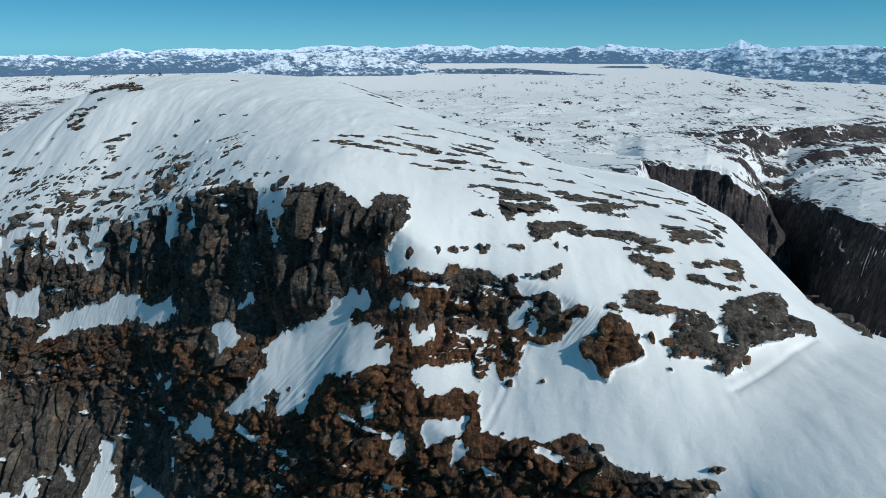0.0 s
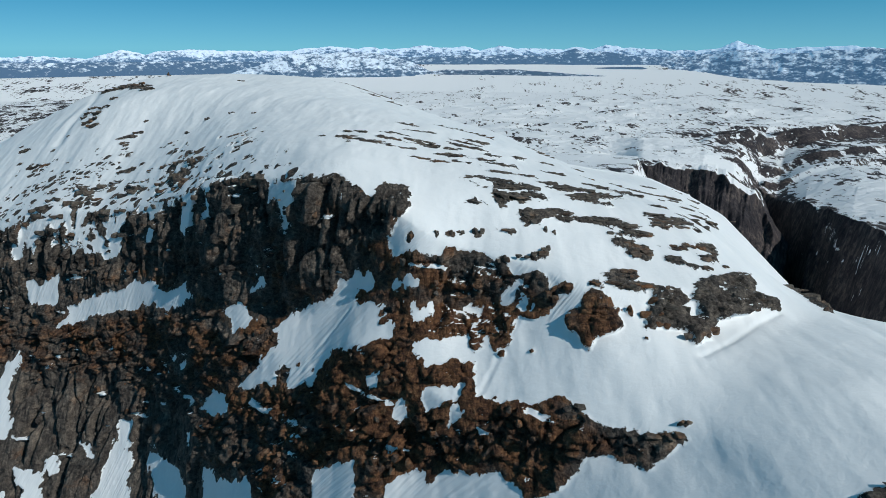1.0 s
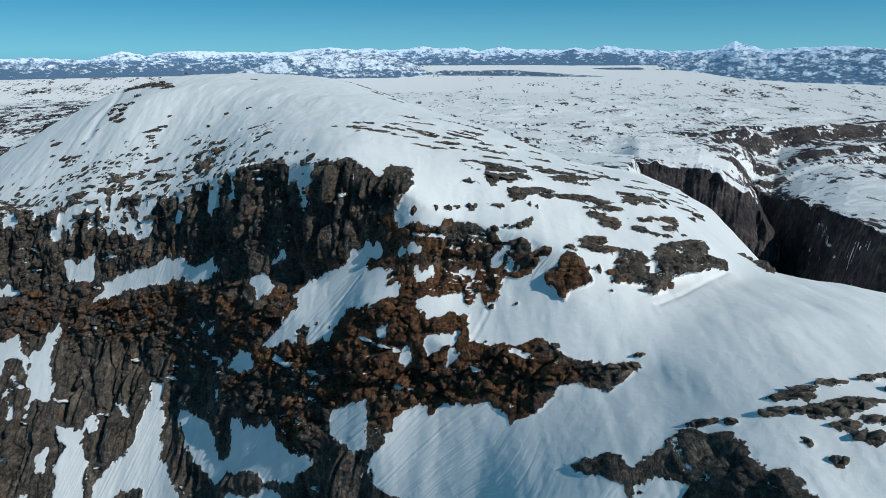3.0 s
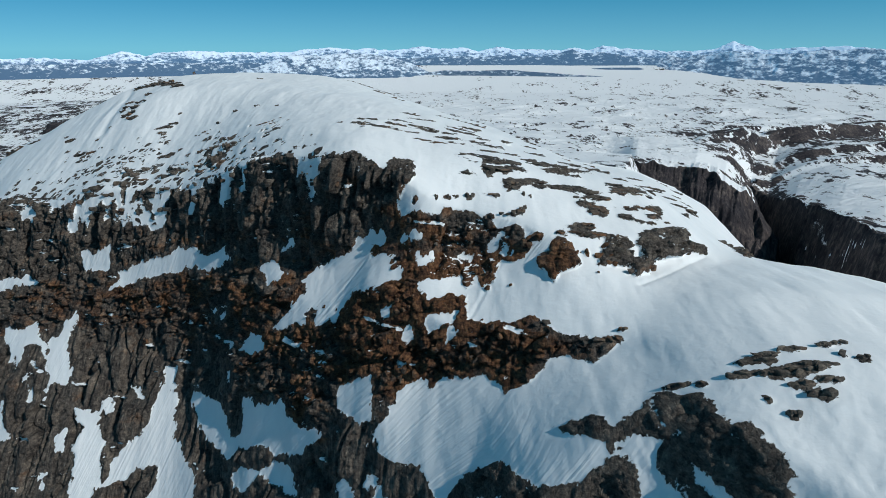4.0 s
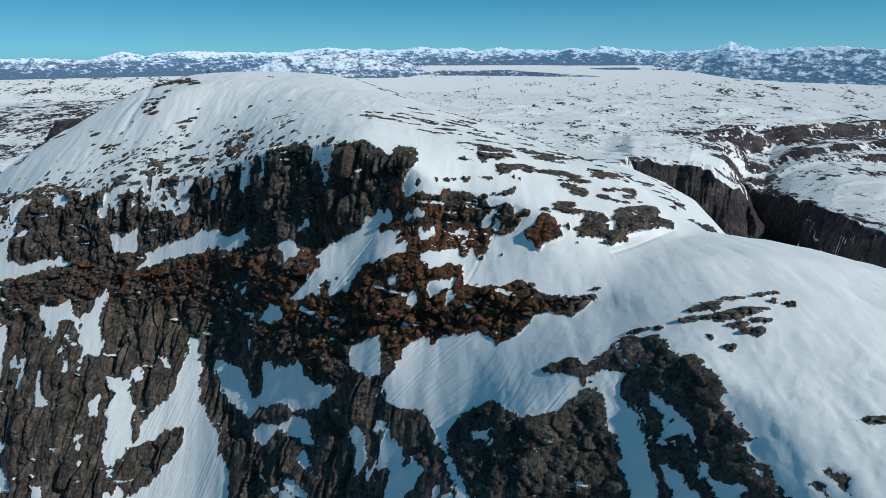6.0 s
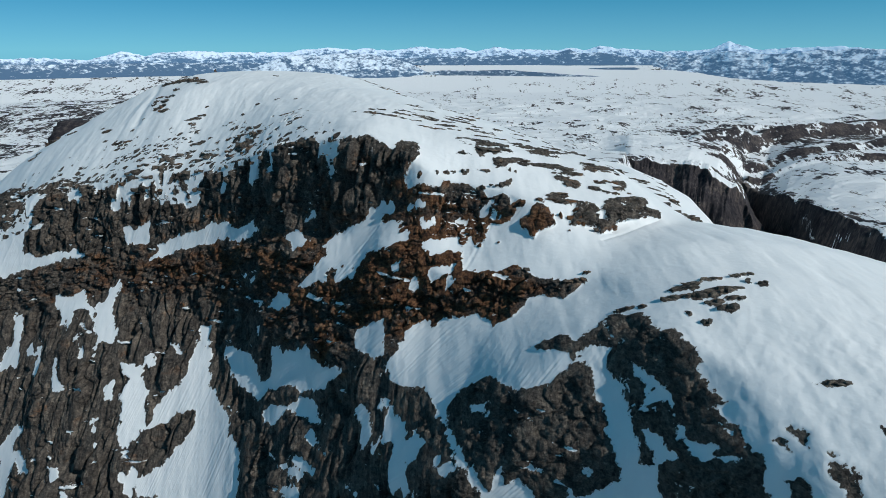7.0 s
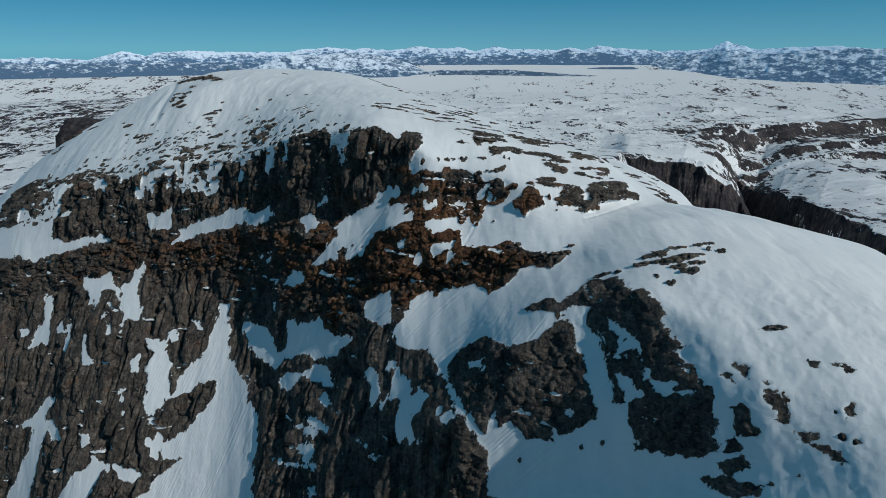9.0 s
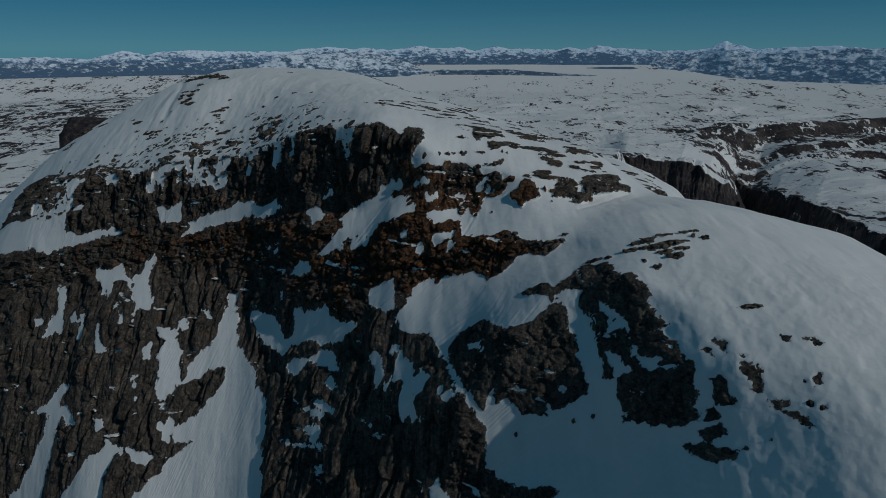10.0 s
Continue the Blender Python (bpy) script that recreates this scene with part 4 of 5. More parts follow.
boulder(-107.5, 340.0, 2.0, 0.8)
boulder(-85.5, 319.0, 1.8, 0.7)
boulder(-90.0, 312.5, 1.8, 0.9)
boulder(-80.0, 328.5, 1.8, 0.7)
boulder(-71.0, 328.5, 2.2, 0.7)
boulder(-85.0, 304.5, 1.7, 0.9)
boulder(-30.0, 273.5, 1.9, 0.5)
boulder(77.0, 213.0, 5.7, 2.3)
boulder(79.0, 209.5, 6.8, 3.4)
boulder(79.5, 204.5, 4.3, 3.2)
boulder(74.0, 198.0, 2.0, 1.5)
boulder(230.0, 354.0, 10.6, 4.2)
boulder(52.0, 148.0, 5.2, 1.8)
boulder(54.5, 144.0, 6.4, 2.0)
boulder(50.0, 144.5, 6.5, 1.8)
boulder(58.0, 144.5, 6.3, 2.0)
boulder(60.0, 141.5, 3.7, 1.7)
boulder(60.0, 145.5, 5.1, 1.3)
boulder(57.5, 138.0, 3.7, 2.5)
boulder(56.0, 140.5, 3.7, 1.5)
boulder(64.5, 151.5, 5.2, 1.0)
boulder(67.0, 146.5, 2.5, 1.5)
boulder(64.5, 148.0, 1.5, 1.5)
boulder(50.5, 137.5, 1.0, 1.2)
boulder(52.5, 134.0, 1.7, 2.2)
boulder(40.0, 144.0, 3.2, 1.1)
boulder(43.5, 143.5, 1.3, 0.8)
boulder(66.5, 111.5, 3.8, 1.0)
boulder(58.0, 150.5, 3.9, 1.3)
boulder(54.0, 149.5, 3.9, 1.3)
boulder(11.0, 83.0, 1.0, 1.0)
boulder(32.0, 86.5, 0.7, 0.6)
boulder(-211.5, 339.5, 9.2, 3.1)
boulder(-206.0, 356.0, 12.5, 3.1)
boulder(-193.5, 358.5, 9.3, 2.5)
boulder(-210.0, 344.0, 6.1, 2.5)
boulder(-162.5, 339.0, 4.6, 2.3)
boulder(60.0, 70.5, 0.8, 0.8)
boulder(63.5, 72.0, 0.9, 0.6)
boulder(69.5, 80.0, 1.1, 1.3)
boulder(71.0, 78.5, 1.3, 0.9)
boulder(69.5, 86.0, 0.8, 0.8)
boulder(19.0, 84.5, 1.3, 1.3)
boulder(36.0, 87.0, 0.7, 0.7)
boulder(-206.0, 357.5, 12.9, 6.4)
crag(24.5, 191.0, 5.4, 4.5)
crag(28.0, 193.0, 4.5, 5.4)
crag(28.5, 189.0, 5.3, 5.3)
crag(25.5, 186.0, 3.5, 3.5)
crag(39.5, 195.0, 6.3, 4.5)
crag(37.0, 191.5, 4.4, 3.6)
crag(42.0, 192.0, 5.4, 5.4)
crag(39.0, 189.0, 5.3, 2.6)
crag(46.5, 197.5, 3.7, 3.7)
crag(48.0, 194.0, 5.5, 5.5)
crag(51.0, 193.5, 4.6, 6.4)
crag(55.0, 197.5, 4.7, 5.6)
crag(56.5, 195.5, 3.7, 3.7)
crag(45.5, 190.5, 4.5, 3.6)
crag(43.0, 186.0, 4.3, 3.5)
crag(47.0, 188.0, 3.5, 3.5)
crag(60.5, 198.0, 4.8, 2.9)
crag(61.5, 196.0, 2.8, 1.9)
crag(39.5, 199.5, 3.7, 1.3)
crag(-9.5, 229.5, 3.2, 4.2)
crag(-8.0, 229.5, 2.1, 5.3)
crag(-10.0, 224.5, 2.5, 4.2)


def bell(v, middle, width):
    return np.exp(-((v - middle) / width) ** 2)


RUST_W, FOOT_W = [np.interp(GX, XS, np.array(BREAKS[k][0]) + np.array(BREAKS[k][1])) for k in ("rust", "wall_foot")]
RIM_W = np.interp(GX, XS, np.array(BREAKS["rim"][0]) + np.array(BREAKS["rim"][1]))


# ---- the mountain ----
def mesh_object(name, verts, faces, mat, parent=None):
    me = bpy.data.meshes.new(name)
    me.vertices.add(len(verts))
    me.vertices.foreach_set("co", np.asarray(verts, np.float32).ravel())
    n = faces.shape[1]
    me.loops.add(faces.size)
    me.loops.foreach_set("vertex_index", faces.astype(np.int32).ravel())
    me.polygons.add(len(faces))
    me.polygons.foreach_set("loop_start", np.arange(0, faces.size, n, dtype=np.int32))
    me.update()
    me.validate()
    me.materials.append(mat)
    ob = new(name, me)
    ob.parent = parent
    return ob


def grid_faces(n, m):
    k = np.arange(n * m).reshape(n, m)
    return np.stack([k[:-1, :-1].ravel(), k[1:, :-1].ravel(), k[1:, 1:].ravel(), k[:-1, 1:].ravel()], -1)


def set_field(ob, name, values):
    a = ob.data.attributes.new(name, "FLOAT", "POINT")
    a.data.foreach_set("value", np.asarray(values, np.float32).ravel())


FINE = 0.34


def build_mountain():
    xs = np.concatenate([np.arange(-298, -206, 2.0), np.arange(-206, 104, FINE), np.arange(104, 228, 2.0)])
    ws = np.concatenate([np.arange(-60, 36, 2.0), np.arange(36, 318, FINE), np.arange(318, 480, 1.0), np.arange(480, 558, 3.0)])
    x, w = [a.ravel() for a in np.meshgrid(xs, ws, indexing="ij")]
    p = on_land(x, w)
    grid = p.reshape(len(xs), len(ws), 3)
    n = np.cross(np.gradient(grid, axis=0), np.gradient(grid, axis=1)).reshape(-1, 3)
    n /= np.linalg.norm(n, axis=1, keepdims=True)
    n[n[:, 2] < 0] *= -1
    bare = covering(x, w)
    wide, close = fractal(p * 0.16, 11, 3), fractal(p * 0.6, 21, 3, 0.6)
    drip = fractal(p * (0.4, 0.4, 0.09), 23, 4, 0.6)
    ragged = bare + 1.0 * wide + 0.9 * close + (1.2 + 1.8 * np.clip((20 - x) / 20, 0, 1)) * drip * np.clip((300 - w) / 20, 0, 1)
    # above the left-hand rim the rock breaks through the snow in a wide ragged belt
    rim = np.interp(x, GX, RIM_W)
    belt = np.clip((x + 215) / 20, 0, 1) * np.clip((-22 - x) / 20, 0, 1) * np.clip((w - rim + 22) / 8, 0, 1)
    patchy = fractal(p * (0.22, 0.22, 0.35), 25, 5, 0.62)
    m = (belt > 0) & (bare > -24) & (bare < 14) & (w < rim + 45)
    lone, gap = blocks(p[m] / (3.3, 3.3, 2.4) + 0.3 * wide[m][:, None], 27)
    near = np.clip(1 + bare[m] / 15, 0, 1)
    crowd = fractal(p[m] * (0.07, 0.07, 0.07), 28, 2)
    heads = lone - 1.14 + 0.62 * near + 0.35 * crowd
    heads = np.minimum(heads * 7, (gap - 0.16) * 5)
    # snow runs down into the clefts of the wall's upper edge
    runs = fractal(p[m] * (0.22, 0.22, 0.035), 29, 3, 0.55) + 0.25 * patchy[m]
    clefts = (-0.07 + 0.03 * np.maximum(bare[m], 0) - runs) * 9
    ragged[m] = np.where(bare[m] < 0, np.maximum(ragged[m], np.where(belt[m] > 0.5, heads, -3)), np.where(belt[m] > 0.5, np.minimum(ragged[m], clefts), ragged[m]))
    belt = belt * (abs(bare + 4) < 12)
    # ledges inside the bare walls hold a little snow, more so on the stepped beds to the right
    hold = fractal(p * (0.12, 0.12, 0.45), 31, 5, 0.62)
    ease = 0.43 - 0.12 * bell(x, 5, 22) * bell(w, 195, 22)
    ragged = np.where(bare > 1.0, np.minimum(ragged, (ease - hold) * 9), ragged)
    rise = np.clip((ragged + 0.3) / 0.9, 0, 1)
    # three habits of rock: tall joints in the headwall, stepped beds in the rust band, steep slabs below
    bend = fractal(p * 0.2, 41, 2)[:, None]
    wall = np.clip((w - np.interp(x, GX, FOOT_W) + 5) / 10, 0, 1) * np.clip((4 - x) / 6, 0, 1)
    low = np.clip((np.interp(x, GX, RUST_W) + 9 * np.clip((-78 - x) / 14, -0.8, 1) - w) / 6, 0, 1)
    low = low * (0.15 + 0.85 * np.clip((6 - x) / 10, 0, 1))
    wall = wall * (1 - low)
    c, s = math.cos(radians(12)), math.sin(radians(12))
    leaning = np.stack([p[:, 0] * c - p[:, 2] * s, p[:, 1], p[:, 0] * s + p[:, 2] * c], -1)
    out = 0
    for share, size, tall, lesser, gain in ((wall, (4.0, 11.0, 13.0), 2.6, (1.9, 4.5, 5.5), 0.5), (1 - wall - low, (5.2, 7.0, 4.8), 1.9, (2.3, 3.2, 1.8), 0.5)):
        m = (rise > 0) & (share > 0)
        own, joint = blocks(p[m] / size + 0.14 * bend[m], 51, 1.6)
        own2, joint2 = blocks(p[m] / lesser + 0.14 * bend[m], 61, 1.6)
        here = np.zeros(len(p))
        here[m] = tall * (own - 0.46) + gain * tall * (own2 - 0.5) - 1.2 * np.exp(-(joint / 0.06) ** 2) - 0.45 * np.exp(-(joint2 / 0.07) ** 2)
        out = out + share * here
    # the slabs: long leaning ribs with few cross joints
    m = (rise > 0) & (low > 0)
    q = leaning[m]
    slab_face, slab_joint = blocks(q / (8.0, 36.0, 26.0) + 0.10 * bend[m], 57, 2.2)
    here = np.zeros(len(p))
    here[m] = 2.4 * (slab_face - 0.5) - 1.3 * np.exp(-(slab_joint / 0.07) ** 2) + 0.5 * (0.25 - abs(fractal(q * (0.42, 0.03, 0.014), 63, 2))) + 0.15 * fractal(q * (1.6, 0.3, 0.5), 67, 3)
    lesser_face, lesser_joint = blocks(q / (2.3, 9.0, 7.5) + 0.12 * bend[m], 59, 1.8)
    here[m] += 0.6 * (lesser_face - 0.5) - 0.4 * np.exp(-(lesser_joint / 0.06) ** 2)
    out = out + low * here
    # bedding planes step the face back and forth
    bed = (p[:, 2] + 0.12 * p[:, 0] + 1.5 * wide) / 2.6
    step = bed - np.floor(bed)
    out = out + (1 - wall - low) * 0.6 * (step - 0.5)
    # gullies and ribs that run down the whole face
    ribs = 1 - abs(fractal(p * (0.07, 0.025, 0.012), 91, 3)) * 2.4
    # deep clefts along the master joints of the headwall and the slabs
    cleft = np.exp(-(fractal(leaning * (0.15, 0.03, 0.014), 97, 3) / 0.05) ** 2)
    out = out - (2.4 * wall + 1.8 * low + 0.8) * cleft
    butt = np.clip((x - 4) / 8, 0, 1) * np.clip((152 - w) / 6, 0, 1)
    out = out * (1 - 0.45 * butt)
    fit = np.clip(bare / 4, 0.15, 1)
    out = rise * (0.15 + fit * (out + 0.9 * ribs) + lumps(x, w))
    swell = 0.8 * fractal(p * (0.05, 0.025, 0.025), 71, 3) + 0.22 * fractal(p * (0.28, 0.07, 0.07), 81, 3) + 0.12 * fractal(p * 0.25, 83, 3)
    # wind and slides have ribbed the dome down its fall line, and roughened the basin
    dome = np.clip((w - rim - 6) / 15, 0, 1) * np.clip((15 - x) / 40, 0, 1) * np.clip((430 - w) / 60, 0, 1)
    swell = swell + dome * (0.8 * (0.3 - abs(fractal(p * (0.085, 0.028, 0.02), 85, 4, 0.5)))) + 0.22 * np.clip((x - 15) / 20, 0, 1) * np.clip((150 - w) / 30, 0, 1) * fractal(p * (0.5, 0.35, 0.35), 87, 3)
    # walls break outwards, not upwards
    push = n * (1, 1, 0.4)
    push /= np.linalg.norm(push, axis=1, keepdims=True)
    p = p + push * out[:, None] + n * ((1 - rise) * (swell + grooves(x, w)))[:, None]
    # snow lies on what is flat enough among the rocks
    shaped = p.reshape(len(xs), len(ws), 3)
    up = np.cross(np.gradient(shaped, axis=0), np.gradient(shaped, axis=1)).reshape(-1, 3)
    up = abs(up[:, 2]) / np.linalg.norm(up, axis=1)
    lie = (1.08 + 0.2 * low - 0.25 * bell(x, 8, 16) * bell(w, 203, 14) - 0.14 * belt + 0.3 * patchy - up) * 5
    ragged = np.where(ragged > 0, np.minimum(ragged, np.where(bare > 0.8, lie, 9)), ragged)
    # the iron-stained beds: right of the headwall, and the band under the ledge
    below, above = np.interp(x, GX, RUST_W), np.interp(x, GX, FOOT_W)
    rust = (1 - 0.8 * low) * (0.58 + 0.62 * bell(x, 0, 30)) * bell(w, (below + above) / 2, 0.62 * (above - below) + 4) * np.clip((40 - x) / 12, 0, 1) * np.clip((x + 200) / 60, 0.25, 1)
    # the buttress over the basin is greyer: the rust tone is taken off
    rust = rust - 0.7 * butt
    ob = mesh_object("ground", p, grid_faces(len(xs), len(ws)), MOUNTAIN)
    set_field(ob, "bare", ragged)
    set_field(ob, "rust", rust)
    set_field(ob, "steep", np.clip((0.78 - n[:, 2]) / 0.2, 0, 1))
    set_field(ob, "slabby", low)
    return tagged(ob, "snow-capped schist mountain with rust-brown and grey cliffs", "mountain", kind="structure")


mountain = build_mountain()

# ---- the far country ----
def far_height(x, y):
    """Height of the plateau, its valleys and hills, and how bare it lies."""
    d = np.hypot(x, y)
    az = np.degrees(np.arctan2(x, y))
    p = np.stack([x, y, 0 * x], -1)
    z = np.interp(d, [0, 250, 600, 1200, 2000, 3000, 4000, 4300, 4550, 4700], [-330, -260, -190, -110, -122, -135, -120, -60, -6, 32])
    rough = fractal(p * 0.0022, 101, 6, 0.55)
    heath = 0.018 + 0.062 * bell(az, -38, 18) * bell(d, 2800, 1900) + 0.035 * np.clip((az - 14) / 10, 0, 1) * np.clip((3600 - d) / 800, 0, 1) + 0.03 * np.clip((az - 19) / 6, 0, 1) * bell(d, 2000, 500) + 0.07 * rough
    heath = heath - 0.014 * bell(az, 9, 12) * np.clip((d - 1300) / 700, 0, 1)
    z = z + 30 * rough * np.clip((4050 - d) / 900, 0, 1)
    # unseen ground to the sides and behind, made darker to cut its bounced light
    heath = heath + 0.12 * np.clip((abs(az) - 58) / 20, 0, 1)
    # the ground falls away behind the left-hand heath
    z = z - 90 * np.clip((d - 4500) / 90, 0, 1) * np.clip((-13 - az) / 3, 0, 1)
    # low whalebacks and ledges of rock all over the heath
    ledge = fractal(p * (0.009, 0.015, 0), 171, 6, 0.6)
    z = z + 13 * ledge * np.clip((4000 - d) / 500, 0, 1) * np.clip((d - 700) / 500, 0, 1)
    heath = heath + 0.05 * ledge
    # frozen lakes lie flat and white, with islands and a dark headland between them
    edge = 25 * rough
    low = np.interp(az, [-1, 6.4, 10, 14, 25], [4560, 4530, 4470, 4390, 4380])
    high = np.interp(az, [-1, 17, 18.6, 25], [4668, 4680, 4590, 4520])
    near_lake = np.clip((d + edge - 4020) / 40, 0, 1) * np.clip((4400 - d + edge) / 20, 0, 1) * np.clip((az + 15) / 1, 0, 1) * np.clip((5.4 - az - 0.022 * abs(d - 4210)) / 1, 0, 1)
    far_lake = np.clip((d + edge - low) / 20, 0, 1) * np.clip((high - d) / 15, 0, 1) * np.clip((az + 1) / 1, 0, 1) * np.clip((26 - az) / 2, 0, 1)
    lake = np.clip(near_lake + far_lake, 0, 1)
    heath = heath - 0.6 * lake
    # the gorge: its far wall, and the plateau that runs back from its rim
    bearings = [17, 18.8, 23.5, 26, 28, 29.5, 31.7, 35.1, 38.7, 45]
    notch = fractal(np.stack([az * 1.1, 0 * az, 0 * az], -1), 151, 4, 0.5)
    rim = np.interp(az, bearings, [1290, 1310, 1350, 1400, 1640, 1620, 1450, 1250, 1080, 900]) + 30 * notch
    top = np.interp(az, bearings, [-76, -76, -86, -112, -180, -192, -158, -132, -120, -105])
    in_gorge = np.clip((az - 15.5) / 3, 0, 1) * np.clip((58 - az) / 10, 0, 1) * np.clip((d - 350) / 200, 0, 1)
    in_gorge = in_gorge * in_gorge * (3 - 2 * in_gorge)
    k = np.clip((d - rim) / 950, 0, 1)
    k = 1 - in_gorge * (1 - k * k * (3 - 2 * k))
    z = np.where(d < rim, z, top * (1 - k) + z * k + (6 * rough + 9 * ledge) * (1 - k))
    heath = heath + (0.02 - 0.045 * np.clip((az - 23) / 3, 0, 1)) * in_gorge * (1 - k) * (d > rim) + 0.06 * in_gorge * bell(d, rim + 15, 30)
    run = np.interp(d, [420, 500, 700, 900, 1270, 1600], [-300, 36, 8, -16, -55, -200]) - 9 * np.maximum(abs(az - 14) - 4, 0) - 32 * np.maximum(az - 17.6 + 1.5 * rough, 0) + 10 * rough
    fall = np.maximum(rim - d, 0)
    rib = fractal(np.stack([az * 0.8, d * 0.006, 0 * az], -1), 161, 5, 0.5)
    gorge = np.maximum(top - fall * np.interp(az, [18, 29, 40], [1.6, 2.2, 2.0]) * (1 + 0.25 * rib), -470 + 8 * rough)
    heath = heath - 0.045 * bell(az, 22.5, 4) * bell(d, 1600, 260)
    # the brown spur that stands into it, a steep wall of ribs and gullies
    crown = np.interp(az, [16, 17.4, 18.6, 21.3, 24, 26.4, 28, 29.1, 31.1, 32.2, 34], [-130, -84, -73, -84, -82, -108, -122, -160, -233, -420, -480]) + 10 * fractal(np.stack([az * 1.1, 0 * az, 0 * az], -1), 155, 4, 0.6)
    front = 1300 + 40 * rib + 12 * notch
    ahead = np.maximum(front - d, 0)
    terrace = 14 * np.sin(ahead * 0.06 + 3 * rough)
    spur_wall = np.where(d < front, crown - ahead * 1.25 + 10 * ledge + terrace * np.clip(ahead / 40, 0, 1), crown - np.maximum(d - front - 60, 0) * np.interp(az, [25, 27.5], [0.1, 1.1]))
    wall = np.maximum(np.minimum(gorge, top), np.maximum(spur_wall, -480))
    z = np.where(d < rim, z * (1 - in_gorge) + wall * in_gorge, np.where(d < rim + 120, np.maximum(z, spur_wall - 4), z))
    bank = (run > z - 2) & (az < 27) & (az > 2)
    bare_wall = in_gorge * ~bank * (d < rim) * np.clip((np.minimum(fall, 400) + ahead) / 25, 0, 1)
    on_top = (d > front) & (z > -300) & (az < 29)
    heath = heath + 0.24 * bare_wall * ~on_top
    heath = heath - 0.12 * np.clip((-425 - z) / 30, 0, 1) * in_gorge
    # snow clings to the shaded wall in patches
    heath = heath - 0.3 * bare_wall * np.clip((az - 30) / 2, 0, 1) * (fractal(np.stack([az * 0.5, z * 0.02, 0 * az], -1), 191, 4, 0.6) > 0.26)
    # long rock scarps across the right-hand slopes
    for base, slope, width, height in ((1900, 50, 60, 42), (1750, 30, 34, 16), (1570, 24, 26, 14), (2400, 25, 40, 16)):
        crest = base + slope * (az - 24) + 90 * fractal(p * 0.0035, 131 + base, 3)
        reach = np.clip((az - 23) / 3.5, 0, 1) * (d > rim + 60)
        lift = np.clip((d - crest + width) / width, 0, 1)
        fall = np.clip((crest + 5 * width - d) / (5 * width), 0, 1)
        z = z + height * reach * np.where(d < crest, lift, fall)
        heath = heath + (0.07 if base == 1900 else 0.04) * reach * bell(d, crest - 0.5 * width, width * 0.7) * (0.6 + fractal(p * 0.006, 137 + base, 4))
    # the shoulder by which the near mountain runs out to the gorge
    z = np.where((az > 2) & (az < 27) & (d < 1600) & (d < rim), np.maximum(z, run), z)
    # a bluff on the left-hand spur
    spur = np.clip((x + 606) / 14, 0, 1) * np.clip((y - 820) / 30, 0, 1) * bell(y, 900, 130) * np.clip((-330 - x) / 150, 0, 1)
    z = z + 166 * spur
    heath = heath + 0.12 * spur + 0.35 * np.clip(4 * spur * (1 - spur), 0, 1) * (x < -575)
    return z, heath


def build_plateau():
    # carried right round: the unseen part is added to bounce light onto the walls
    az = np.radians(np.concatenate([np.linspace(-180, -53, 60), np.arange(-52, 13.9, 0.19), np.arange(14, 36, 0.065), np.arange(36.1, 52, 0.19), np.linspace(53, 180, 60)]))
    d = np.concatenate([np.geomspace(0.5, 225, 12), np.geomspace(230, 1095, 130), np.arange(1100, 1420, 2.2), np.arange(1424, 1720, 4.0), np.geomspace(1726, 4720, 260)])
    a, r = [v.ravel() for v in np.meshgrid(az, d, indexing="ij")]
    x, y = r * np.sin(a), r * np.cos(a)
    z, heath = far_height(x, y)
    # steep ground sheds its snow
    grid = z.reshape(len(az), len(d))
    slope = np.hypot(np.gradient(grid, d, axis=1), np.gradient(grid, axis=0) / (d[None, :] * np.gradient(az)[:, None])).ravel()
    facing = np.gradient(grid, d, axis=1).ravel()
    heath = heath + 0.13 * np.clip(facing - 0.08, 0, 0.25) * (r < 4000) * (r > 600)
    heath = heath + 0.05 * np.clip((slope - 0.6) / 0.5, 0, 1) * (r < 3500)
    heath = np.where(r > 1710, np.minimum(heath, np.where((r > 1850) & (r < 3000), 0.15, 0.085)), heath)
    ob = mesh_object("plateau", np.stack([x, y, z], -1), grid_faces(len(az), len(d)), PLATEAU)
    set_field(ob, "heath", heath)
    return tagged(ob, "wide snowy plateau with frozen lakes and bare heath", "plateau", kind="structure")


plateau = build_plateau()

# The ridges behind the plateau, each with its skyline: bearing in degrees, metres over eye level for each kilometre of distance.
FAR_RANGE = [(-45, -16), (-34.2, -11.1), (-31, -11.7), (-29.2, -14.9), (-27.5, -7.8), (-26.5, -2.7), (-24.9, -9.6), (-23.9, -5.2), (-21.3, -3.1), (-18.2, -4.9), (-14.5, -5.1), (-11.6, -1.2), (-9.6, 1.2), (-7.7, -1.4), (-6.2, 0.2), (-4.2, -3.2), (-2.4, 1.7), (-1.2, 2.5),
             (0.8, -1), (2.1, 1.5), (3.4, -5.3), (5.1, 2.2), (6.6, -2), (9.3, -2.2), (10.8, -3.9), (11.9, 1), (13, -3.9), (14.4, 3.3), (16.6, -1.6), (18.9, -4.1), (21.6, -4.9), (23.3, -2.6), (24.3, 6), (24.8, 8.4), (26.2, 1.8), (27.4, -3.5), (29, -0.6), (32.7, 1.4), (35.2, -2.9), (45, -4)]
SHORE_HILLS = [(-45, -19), (-28.8, -19.4), (-22.7, -19), (-16, -20.4), (-8, -16), (-0.7, -13.5), (1.3, -11.5), (4, -12.6), (6.4, -10.4), (9, -13), (10.5, -8), (11.8, -1.6), (12.6, -8), (14.4, -6), (17, -13), (20, -14), (24, -16)]
